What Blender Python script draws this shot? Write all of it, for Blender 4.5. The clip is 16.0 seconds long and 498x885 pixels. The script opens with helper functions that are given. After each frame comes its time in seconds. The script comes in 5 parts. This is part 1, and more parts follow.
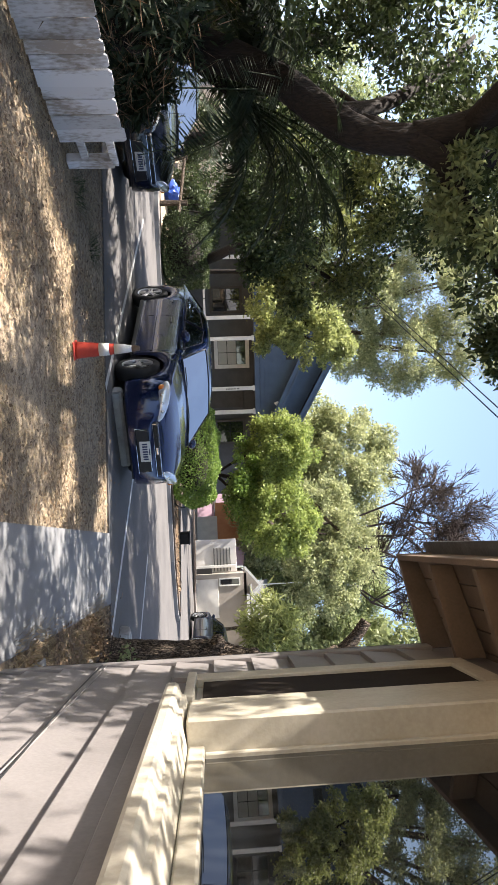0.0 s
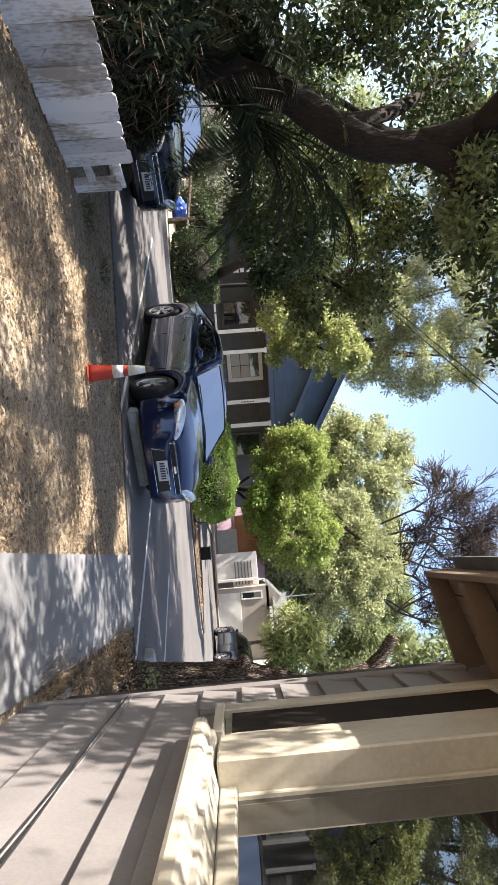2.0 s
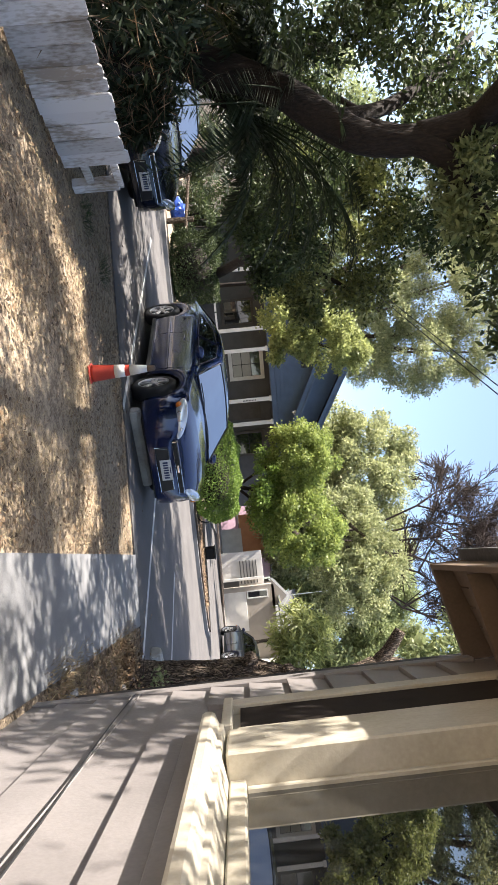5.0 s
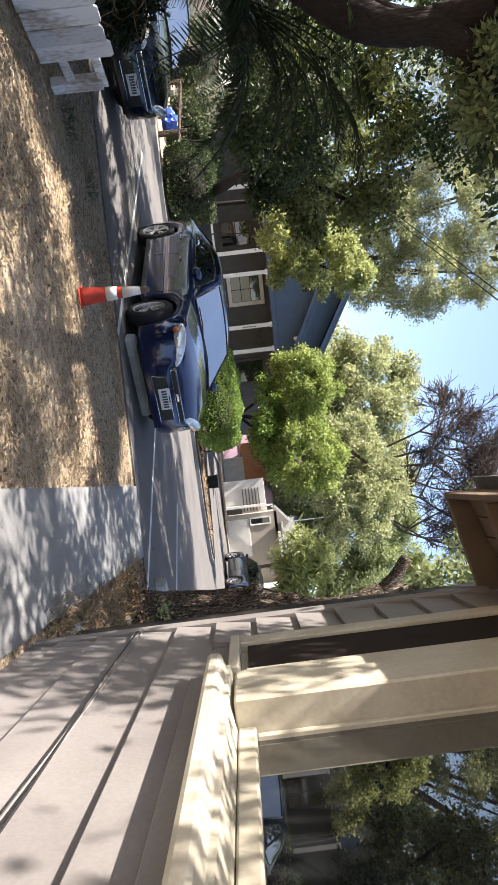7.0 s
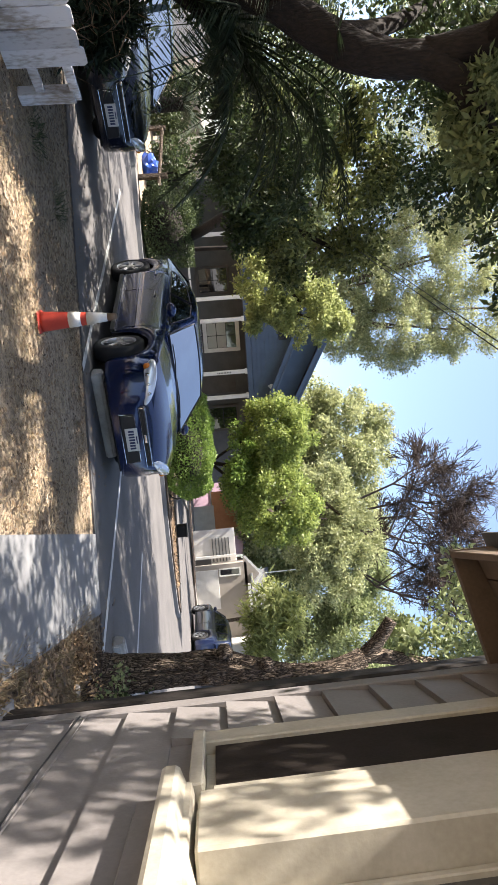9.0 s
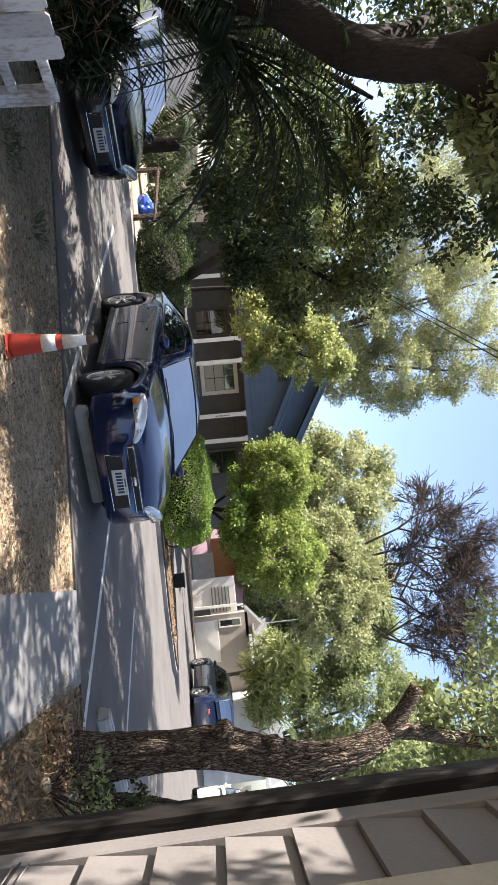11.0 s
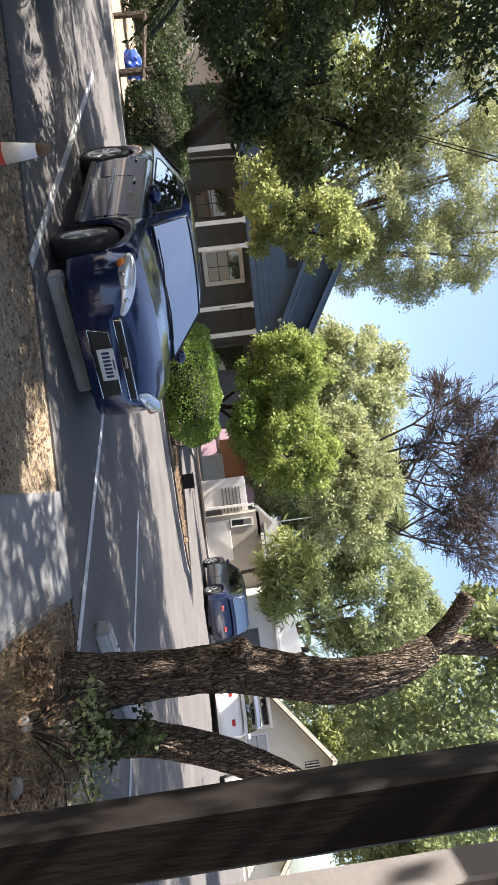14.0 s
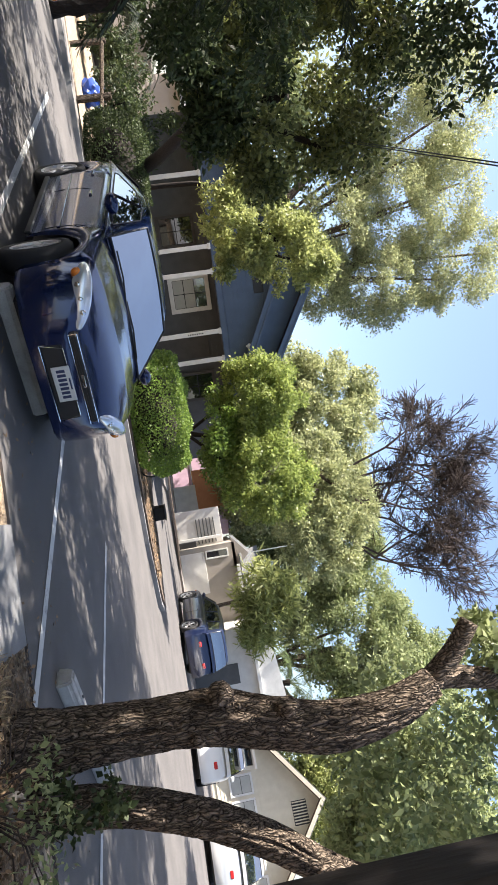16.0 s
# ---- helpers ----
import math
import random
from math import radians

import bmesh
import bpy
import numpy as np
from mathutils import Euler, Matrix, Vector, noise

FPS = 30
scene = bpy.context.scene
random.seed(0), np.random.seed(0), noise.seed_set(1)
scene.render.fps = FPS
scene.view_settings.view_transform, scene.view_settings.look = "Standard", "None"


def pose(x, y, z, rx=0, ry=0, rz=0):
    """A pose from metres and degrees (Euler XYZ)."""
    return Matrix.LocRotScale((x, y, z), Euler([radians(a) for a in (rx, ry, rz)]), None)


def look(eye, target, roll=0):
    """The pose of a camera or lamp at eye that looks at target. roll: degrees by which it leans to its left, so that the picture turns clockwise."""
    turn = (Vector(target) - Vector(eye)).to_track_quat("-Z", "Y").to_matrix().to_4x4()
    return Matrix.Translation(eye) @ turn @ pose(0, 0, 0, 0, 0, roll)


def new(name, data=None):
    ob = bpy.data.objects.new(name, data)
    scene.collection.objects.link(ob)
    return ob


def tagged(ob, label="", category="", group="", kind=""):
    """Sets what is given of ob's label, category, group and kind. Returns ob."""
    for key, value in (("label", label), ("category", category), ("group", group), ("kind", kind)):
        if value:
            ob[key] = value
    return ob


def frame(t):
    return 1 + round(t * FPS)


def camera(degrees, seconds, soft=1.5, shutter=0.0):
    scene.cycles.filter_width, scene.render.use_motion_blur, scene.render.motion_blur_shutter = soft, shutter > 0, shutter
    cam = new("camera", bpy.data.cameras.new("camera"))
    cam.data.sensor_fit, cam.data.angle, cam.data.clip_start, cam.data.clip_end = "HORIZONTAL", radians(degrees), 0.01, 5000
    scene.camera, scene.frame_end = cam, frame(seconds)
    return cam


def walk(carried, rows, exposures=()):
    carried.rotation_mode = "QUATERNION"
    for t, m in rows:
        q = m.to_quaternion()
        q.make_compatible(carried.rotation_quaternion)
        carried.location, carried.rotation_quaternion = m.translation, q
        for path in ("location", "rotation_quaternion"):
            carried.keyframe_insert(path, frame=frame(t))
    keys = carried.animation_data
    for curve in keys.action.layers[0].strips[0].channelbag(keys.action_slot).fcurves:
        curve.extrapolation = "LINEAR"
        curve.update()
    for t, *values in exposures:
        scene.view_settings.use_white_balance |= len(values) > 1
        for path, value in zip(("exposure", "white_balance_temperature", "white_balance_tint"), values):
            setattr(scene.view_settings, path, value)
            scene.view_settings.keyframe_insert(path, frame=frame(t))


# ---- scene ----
# The camera is held on its side: the picture's right is the sky.
EXPOSURE, KELVIN = 1.93, 6450.0
cam = camera(43.12, 16.0)
PATH = [
    (0, (-0.410, 0.805, 1.236), (-0.724, 2.776, 1.355), 87.64),
    (0.5, (-0.447, 0.834, 1.232), (-0.865, 2.787, 1.322), 87.62),
    (1, (-0.481, 0.843, 1.223), (-0.948, 2.787, 1.281), 86.48),
    (1.5, (-0.497, 0.829, 1.228), (-0.911, 2.785, 1.296), 85.60),
    (2, (-0.477, 0.871, 1.227), (-0.829, 2.838, 1.297), 85.42),
    (2.5, (-0.499, 0.850, 1.223), (-0.830, 2.822, 1.269), 85.17),
    (3, (-0.503, 0.860, 1.225), (-0.845, 2.830, 1.277), 85.39),
    (3.5, (-0.498, 0.868, 1.222), (-0.846, 2.837, 1.274), 85.15),
    (4, (-0.489, 0.864, 1.229), (-0.849, 2.831, 1.287), 84.47),
    (6.5, (-0.420, 0.983, 1.216), (-0.705, 2.961, 1.284), 84.03),
    (7, (-0.481, 1.135, 1.216), (-0.609, 3.130, 1.250), 83.26),
    (7.5, (-0.496, 1.227, 1.210), (-0.806, 3.201, 1.294), 83.35),
    (8, (-0.426, 1.388, 1.224), (-0.722, 3.361, 1.370), 84.76),
    (8.5, (-0.456, 1.538, 1.207), (-0.712, 3.517, 1.344), 84.97),
    (11, (-0.550, 2.394, 1.237), (-0.964, 4.344, 1.392), 84.63),
    (11.5, (-0.485, 2.565, 1.246), (-0.814, 4.531, 1.404), 85.95),
    (12, (-0.514, 2.729, 1.241), (-0.826, 4.696, 1.420), 85.54),
    (12.5, (-0.524, 2.947, 1.213), (-0.724, 4.934, 1.313), 82.32),
    (13, (-0.481, 3.129, 1.212), (-0.833, 5.091, 1.376), 84.54),
    (13.5, (-0.460, 3.308, 1.211), (-0.818, 5.272, 1.342), 82.50),
    (14, (-0.511, 3.483, 1.237), (-0.625, 5.478, 1.334), 82.78),
    (14.5, (-0.501, 3.574, 1.236), (-0.864, 5.536, 1.374), 82.81),
    (15, (-0.435, 3.689, 1.239), (-0.834, 5.641, 1.411), 85.02),
    (15.5, (-0.404, 3.831, 1.228), (-0.712, 5.800, 1.393), 84.63),
    (16, (-0.459, 3.922, 1.247), (-0.655, 5.902, 1.445), 80.91),
]
walk(cam, [(t, look(eye, target, roll)) for t, eye, target, roll in PATH], exposures=((0.0, EXPOSURE + 0.07, KELVIN, 12.0), (8.5, EXPOSURE + 0.07, KELVIN, 12.0), (11.0, EXPOSURE, KELVIN, 12.0), (16.0, EXPOSURE, KELVIN, 12.0)))

# ---- world and sun ----
SUN_DIR = Vector((-0.57, -0.10, 0.88)).normalized()
world = bpy.data.worlds.new("sky")
scene.world = world
world.use_nodes = True
wn = world.node_tree.nodes
sky = wn.new("ShaderNodeTexSky")
sky.sky_type = "NISHITA"
sky.sun_disc = False
sky.sun_elevation = math.asin(SUN_DIR.z)
sky.sun_rotation = math.atan2(SUN_DIR.x, SUN_DIR.y)
sky.air_density, sky.dust_density, sky.ozone_density = 1.0, 2.2, 1.1
wn["Background"].inputs["Strength"].default_value = 0.088
world.node_tree.links.new(sky.outputs[0], wn["Background"].inputs["Color"])
sun = new("sun", bpy.data.lights.new("sun", "SUN"))
sun.data.energy, sun.data.angle, sun.data.color = 5.0, radians(0.53), (1.0, 0.93, 0.82)
sun.matrix_world = look((0, 0, 30), Vector((0, 0, 30)) - SUN_DIR)


# ---- materials ----
def material(name, colour, rough=0.7, metal=0.0, dark=None, scale=6.0, fine=60.0, bump=0.25, fine_mix=0.35, spec=0.4,
             island=0.0, objects=0.0, coat=0.0, stretch=(1, 1, 1), detail=6.0, lo=0.35, hi=0.68, relief=0.02):
    """A procedural surface: a coarse and a fine noise between two colours, with relief from both."""
    mat = bpy.data.materials.new(name)
    mat.use_nodes = True
    nodes, links = mat.node_tree.nodes, mat.node_tree.links
    bsdf = nodes["Principled BSDF"]
    bsdf.inputs["Roughness"].default_value = rough
    bsdf.inputs["Metallic"].default_value = metal
    bsdf.inputs["Specular IOR Level"].default_value = spec
    bsdf.inputs["Coat Weight"].default_value = coat
    bsdf.inputs["Coat Roughness"].default_value = 0.06
    dark = dark or tuple(c * 0.6 for c in colour)
    coords = nodes.new("ShaderNodeTexCoord")
    mapping = nodes.new("ShaderNodeMapping")
    mapping.inputs["Scale"].default_value = stretch
    links.new(coords.outputs["Object"], mapping.inputs["Vector"])
    big, small = nodes.new("ShaderNodeTexNoise"), nodes.new("ShaderNodeTexNoise")
    big.inputs["Scale"].default_value, big.inputs["Detail"].default_value = scale, detail
    small.inputs["Scale"].default_value, small.inputs["Detail"].default_value = fine, 4.0
    for n in (big, small):
        links.new(mapping.outputs[0], n.inputs["Vector"])
    mixed = nodes.new("ShaderNodeMix")
    mixed.inputs["Factor"].default_value = fine_mix
    links.new(big.outputs[0], mixed.inputs["A"])
    links.new(small.outputs[0], mixed.inputs["B"])
    ramp = nodes.new("ShaderNodeValToRGB")
    ramp.color_ramp.elements[0].position, ramp.color_ramp.elements[1].position = lo, hi
    ramp.color_ramp.elements[0].color, ramp.color_ramp.elements[1].color = (*dark, 1), (*colour, 1)
    links.new(mixed.outputs["Result"], ramp.inputs[0])
    out = ramp.outputs[0]
    if island or objects:
        hsv = nodes.new("ShaderNodeHueSaturation")
        span = nodes.new("ShaderNodeMapRange")
        amount = island or objects
        span.inputs["To Min"].default_value, span.inputs["To Max"].default_value = 1 - amount, 1 + amount
        if island:
            src = nodes.new("ShaderNodeNewGeometry").outputs["Random Per Island"]
        else:
            src = nodes.new("ShaderNodeObjectInfo").outputs["Random"]
        links.new(src, span.inputs["Value"])
        links.new(span.outputs[0], hsv.inputs["Value"])
        links.new(out, hsv.inputs["Color"])
        out = hsv.outputs[0]
    links.new(out, bsdf.inputs["Base Color"])
    if bump:
        bumped = nodes.new("ShaderNodeBump")
        bumped.inputs["Strength"].default_value = bump
        bumped.inputs["Distance"].default_value = relief
        links.new(mixed.outputs["Result"], bumped.inputs["Height"])
        links.new(bumped.outputs[0], bsdf.inputs["Normal"])
    return mat


def plain(name, colour, rough=0.5, metal=0.0, coat=0.0, spec=0.5):
    mat = bpy.data.materials.new(name)
    mat.use_nodes = True
    bsdf = mat.node_tree.nodes["Principled BSDF"]
    bsdf.inputs["Base Color"].default_value = (*colour, 1)
    bsdf.inputs["Roughness"].default_value, bsdf.inputs["Metallic"].default_value = rough, metal
    bsdf.inputs["Coat Weight"].default_value = coat
    bsdf.inputs["Specular IOR Level"].default_value = spec
    return mat


def leafy(name, colour, dark, through_light=0.35, rough=0.45, vary=0.35):
    """Leaves: a colour between two for each leaf, some light let through."""
    mat = bpy.data.materials.new(name)
    mat.use_nodes = True
    nodes, links = mat.node_tree.nodes, mat.node_tree.links
    bsdf, out = nodes["Principled BSDF"], nodes["Material Output"]
    bsdf.inputs["Roughness"].default_value = rough
    bsdf.inputs["Specular IOR Level"].default_value = 0.35
    geo = nodes.new("ShaderNodeNewGeometry")
    ramp = nodes.new("ShaderNodeValToRGB")
    ramp.color_ramp.elements[0].color, ramp.color_ramp.elements[1].color = (*dark, 1), (*colour, 1)
    links.new(geo.outputs["Random Per Island"], ramp.inputs[0])
    coords, patch = nodes.new("ShaderNodeTexCoord"), nodes.new("ShaderNodeTexNoise")
    patch.inputs["Scale"].default_value = 1.3
    links.new(coords.outputs["Object"], patch.inputs["Vector"])
    span = nodes.new("ShaderNodeMapRange")
    span.inputs["To Min"].default_value, span.inputs["To Max"].default_value = 1 - vary, 1 + vary
    links.new(patch.outputs[0], span.inputs["Value"])
    hsv = nodes.new("ShaderNodeHueSaturation")
    links.new(span.outputs[0], hsv.inputs["Value"])
    links.new(ramp.outputs[0], hsv.inputs["Color"])
    links.new(hsv.outputs[0], bsdf.inputs["Base Color"])
    glow = nodes.new("ShaderNodeBsdfTranslucent")
    links.new(hsv.outputs[0], glow.inputs["Color"])
    mix = nodes.new("ShaderNodeMixShader")
    mix.inputs[0].default_value = through_light
    links.new(bsdf.outputs[0], mix.inputs[1])
    links.new(glow.outputs[0], mix.inputs[2])
    links.new(mix.outputs[0], out.inputs["Surface"])
    return mat


def ridged_bark(name, ridge, crack):
    """Bark in long interlaced ridges parted by dark cracks, running along the stem."""
    mat = bpy.data.materials.new(name)
    mat.use_nodes = True
    nodes, links = mat.node_tree.nodes, mat.node_tree.links
    bsdf = nodes["Principled BSDF"]
    bsdf.inputs["Roughness"].default_value, bsdf.inputs["Specular IOR Level"].default_value = 0.95, 0.2
    coords = nodes.new("ShaderNodeTexCoord")
    bend = nodes.new("ShaderNodeTexNoise")
    bend.inputs["Scale"].default_value, bend.inputs["Detail"].default_value = 9.0, 3.0
    links.new(coords.outputs["Object"], bend.inputs["Vector"])
    push = nodes.new("ShaderNodeVectorMath")
    push.operation = "MULTIPLY_ADD"
    push.inputs[1].default_value = (0.085, 0.085, 0.20)
    links.new(bend.outputs["Color"], push.inputs[0])
    links.new(coords.outputs["Object"], push.inputs[2])
    squash = nodes.new("ShaderNodeMapping")
    squash.inputs["Scale"].default_value = (1.0, 1.0, 0.12)
    links.new(push.outputs[0], squash.inputs["Vector"])
    cells = nodes.new("ShaderNodeTexVoronoi")
    cells.feature = "DISTANCE_TO_EDGE"
    cells.inputs["Scale"].default_value = 50.0
    links.new(squash.outputs[0], cells.inputs["Vector"])
    grain = nodes.new("ShaderNodeTexNoise")
    grain.inputs["Scale"].default_value, grain.inputs["Detail"].default_value = 110.0, 4.0
    links.new(squash.outputs[0], grain.inputs["Vector"])
    height = nodes.new("ShaderNodeMath")
    height.operation = "MULTIPLY_ADD"
    height.inputs[1].default_value = 0.28
    links.new(grain.outputs[0], height.inputs[0])
    links.new(cells.outputs["Distance"], height.inputs[2])
    ramp = nodes.new("ShaderNodeValToRGB")
    ramp.color_ramp.elements[0].position, ramp.color_ramp.elements[1].position = 0.14, 0.46
    ramp.color_ramp.elements[0].color, ramp.color_ramp.elements[1].color = (*crack, 1), (*ridge, 1)
    mid = ramp.color_ramp.elements.new(0.26)
    mid.color = (*[0.45 * a + 0.15 * b for a, b in zip(ridge, crack)], 1)
    links.new(height.outputs[0], ramp.inputs[0])
    links.new(ramp.outputs[0], bsdf.inputs["Base Color"])
    bumped = nodes.new("ShaderNodeBump")
    bumped.inputs["Strength"].default_value, bumped.inputs["Distance"].default_value = 1.0, 0.045
    links.new(height.outputs[0], bumped.inputs["Height"])
    links.new(bumped.outputs[0], bsdf.inputs["Normal"])
    return mat


ASPHALT = material("asphalt", (0.130, 0.121, 0.117), 0.85, dark=(0.070, 0.066, 0.066), scale=1.2, fine=220, bump=0.5, fine_mix=0.5)
CONCRETE = material("concrete", (0.215, 0.215, 0.218), 0.85, dark=(0.14, 0.14, 0.145), scale=2.5, fine=120, bump=0.25)
PALE_CONCRETE = material("pale_cast_concrete", (0.44, 0.43, 0.41), 0.85, dark=(0.27, 0.26, 0.25), scale=7, fine=90, bump=0.4)
PAVING = material("worn_pavement", (0.21, 0.19, 0.175), 0.85, dark=(0.14, 0.125, 0.115), scale=1.5, fine=90, bump=0.2)
DRY_GROUND = material("dry_ground", (0.40, 0.315, 0.22), 0.95, dark=(0.16, 0.12, 0.083), scale=15.0, fine=60, bump=1.0, fine_mix=0.45, lo=0.40, hi=0.60)
MULCH = material("mulch", (0.17, 0.125, 0.092), 0.95, dark=(0.055, 0.04, 0.03), scale=14, fine=60, bump=1.0)
PAINT_LINE = material("worn_white_line", (0.46, 0.46, 0.45), 0.8, dark=(0.20, 0.20, 0.20), scale=9, fine=90, lo=0.30, hi=0.48)
SIDING = material("taupe_siding_paint", (0.212, 0.194, 0.188), 0.6, dark=(0.155, 0.141, 0.137), scale=3, fine=70, bump=0.12, objects=0.04)
CREAM = material("cream_trim_paint", (0.46, 0.42, 0.345), 0.5, dark=(0.34, 0.305, 0.24), scale=4, fine=60, bump=0.10)
# brown post wood taken near black: the shade on it is in the colour
DARK_WOOD = material("shade_dark_wood", (0.015, 0.010, 0.007), 0.7, dark=(0.006, 0.004, 0.0035), scale=5, fine=60, bump=0.4, stretch=(1, 1, 0.15))
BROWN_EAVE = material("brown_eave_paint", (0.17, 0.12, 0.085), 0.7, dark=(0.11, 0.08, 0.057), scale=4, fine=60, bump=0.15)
BARK = ridged_bark("furrowed_bark", (0.27, 0.21, 0.16), (0.022, 0.016, 0.012))
# near-black bark: the shade tree's backlit side is put into the colour
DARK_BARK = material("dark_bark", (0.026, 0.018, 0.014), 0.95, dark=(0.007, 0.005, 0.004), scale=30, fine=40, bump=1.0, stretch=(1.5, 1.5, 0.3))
WHITE_PAINT = material("weathered_white_paint", (0.60, 0.60, 0.615), 0.7, dark=(0.27, 0.235, 0.20), scale=3.0, fine=45, bump=0.3, objects=0.30, stretch=(1, 1, 0.4), lo=0.40, hi=0.53, fine_mix=0.30)
BLUE_SIDING = material("slate_blue_siding", (0.075, 0.11, 0.17), 0.6, dark=(0.055, 0.08, 0.125), scale=3, fine=50, bump=0.1)
GREY_WALL = material("porch_grey_wall", (0.10, 0.10, 0.10), 0.7, dark=(0.07, 0.07, 0.07), scale=3, fine=50, bump=0.1)
TRIM_WHITE = material("white_trim_paint", (0.72, 0.71, 0.68), 0.5, dark=(0.58, 0.57, 0.54), scale=4, fine=60, bump=0.05)
ROOFING = material("roof_shingle", (0.12, 0.12, 0.125), 0.9, dark=(0.07, 0.07, 0.07), scale=6, fine=40, bump=0.5)
TAN_STUCCO = material("taupe_stucco", (0.36, 0.32, 0.28), 0.9, dark=(0.30, 0.27, 0.235), scale=2, fine=80, bump=0.3)
CREAM_SIDING = material("pale_yellow_siding", (0.66, 0.60, 0.47), 0.6, dark=(0.56, 0.50, 0.38), scale=3, fine=60, bump=0.1)
OFF_WHITE = material("off_white_wall", (0.66, 0.64, 0.60), 0.7, dark=(0.54, 0.52, 0.49), scale=3, fine=60, bump=0.1)
LILAC = material("lilac_wall", (0.42, 0.29, 0.36), 0.8, dark=(0.34, 0.23, 0.29), scale=3, fine=60, bump=0.1)
TERRACOTTA = material("terracotta_wall", (0.52, 0.24, 0.12), 0.8, dark=(0.42, 0.19, 0.09), scale=3, fine=60, bump=0.1)
STRAW = leafy("dry_straw", (0.43, 0.335, 0.20), (0.21, 0.155, 0.09), 0.15, 0.8)
BROWN_LEAF = leafy("fallen_leaf", (0.26, 0.17, 0.095), (0.06, 0.042, 0.028), 0.1, 0.8)
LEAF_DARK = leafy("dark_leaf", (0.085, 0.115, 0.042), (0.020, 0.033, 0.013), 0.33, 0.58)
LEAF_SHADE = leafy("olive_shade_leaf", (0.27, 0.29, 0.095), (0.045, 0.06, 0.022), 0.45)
LEAF_MID = leafy("mid_green_leaf", (0.36, 0.40, 0.19), (0.15, 0.19, 0.085), 0.5)
LEAF_BRIGHT = leafy("bright_green_leaf", (0.37, 0.43, 0.12), (0.13, 0.18, 0.05), 0.5)
LEAF_OLIVE = leafy("olive_leaf", (0.48, 0.50, 0.255), (0.20, 0.225, 0.11), 0.5)
LEAF_YELLOW = leafy("yellow_green_leaf", (0.42, 0.45, 0.17), (0.17, 0.20, 0.07), 0.5)
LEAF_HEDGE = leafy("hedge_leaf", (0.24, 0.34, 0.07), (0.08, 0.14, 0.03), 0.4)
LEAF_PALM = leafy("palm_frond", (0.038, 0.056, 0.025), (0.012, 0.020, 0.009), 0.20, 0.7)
TWIG = material("bare_twig", (0.060, 0.042, 0.034), 0.9, dark=(0.03, 0.021, 0.017), scale=9, fine=40, bump=0.4)
RUBBER = plain("rubber", (0.015, 0.015, 0.016), 0.8)
CHROME = plain("chrome", (0.75, 0.75, 0.76), 0.12, 1.0)
ALLOY = plain("alloy", (0.60, 0.60, 0.62), 0.30, 0.9)
# wheel inside painted near black for the shade behind the spokes
WHEEL_WELL = plain("spoke_gap_black", (0.006, 0.006, 0.006), 0.9, 0.0, 0.0, 0.1)
BLACK_TRIM = plain("black_trim", (0.012, 0.012, 0.013), 0.5)
CAR_GLASS = plain("tinted_glass", (0.008, 0.014, 0.022), 0.02, 0.0, 1.0, 1.0)
CAR_GLASS.node_tree.nodes["Principled BSDF"].inputs["IOR"].default_value = 2.5
HOUSE_GLASS = plain("window_glass", (0.012, 0.013, 0.014), 0.01, 0.0, 0.0, 1.0)
HOUSE_GLASS.node_tree.nodes["Principled BSDF"].inputs["IOR"].default_value = 1.85
LAMP_CLEAR = plain("headlamp_lens", (0.72, 0.74, 0.76), 0.16, 0.55, 1.0)
AMBER = plain("amber_lens", (0.80, 0.22, 0.02), 0.2, 0.0, 1.0)
RED_LENS = plain("red_lens", (0.45, 0.02, 0.02), 0.2, 0.0, 1.0)
BLUE_PAINT = plain("metallic_blue_paint", (0.0055, 0.015, 0.065), 0.18, 0.36, 0.7)
NAVY_PAINT = plain("navy_paint", (0.003, 0.005, 0.013), 0.25, 0.1, 0.5)
VAN_BLUE = plain("dark_blue_van_paint", (0.008, 0.014, 0.045), 0.3, 0.2, 0.8)
WHITE_CAR = plain("white_car_paint", (0.68, 0.68, 0.68), 0.3, 0.0, 1.0)
SILVER_PAINT = plain("silver_car_paint", (0.50, 0.51, 0.52), 0.3, 0.4, 1.0)
CONE_ORANGE = material("faded_orange_plastic", (0.50, 0.052, 0.030), 0.6, dark=(0.38, 0.042, 0.026), scale=8, fine=60, bump=0.1)
CONE_WHITE = material("reflective_collar", (0.72, 0.72, 0.70), 0.5, dark=(0.55, 0.55, 0.53), scale=10, fine=60, bump=0.05)
INK = plain("dark_ink", (0.03, 0.04, 0.10), 0.6)


# ---- building helpers ----
def part(name, bm, mat, parent=None, label="", smooth=False):
    """Links a bmesh as one mesh object under a thing or a part."""
    me = bpy.data.meshes.new(name)
    bm.to_mesh(me)
    bm.free()
    me.materials.append(mat)
    if smooth:
        me.polygons.foreach_set("use_smooth", [True] * len(me.polygons))
    ob = new(name, me)
    if parent is not None:
        ob.parent = parent
    if label:
        ob["label"] = label
    return ob


def thing(name, m, label, category, group="", kind=""):
    ob = new(name)
    ob.matrix_basis = m
    ob.empty_display_size = 0.2
    return tagged(ob, label, category, group, kind)


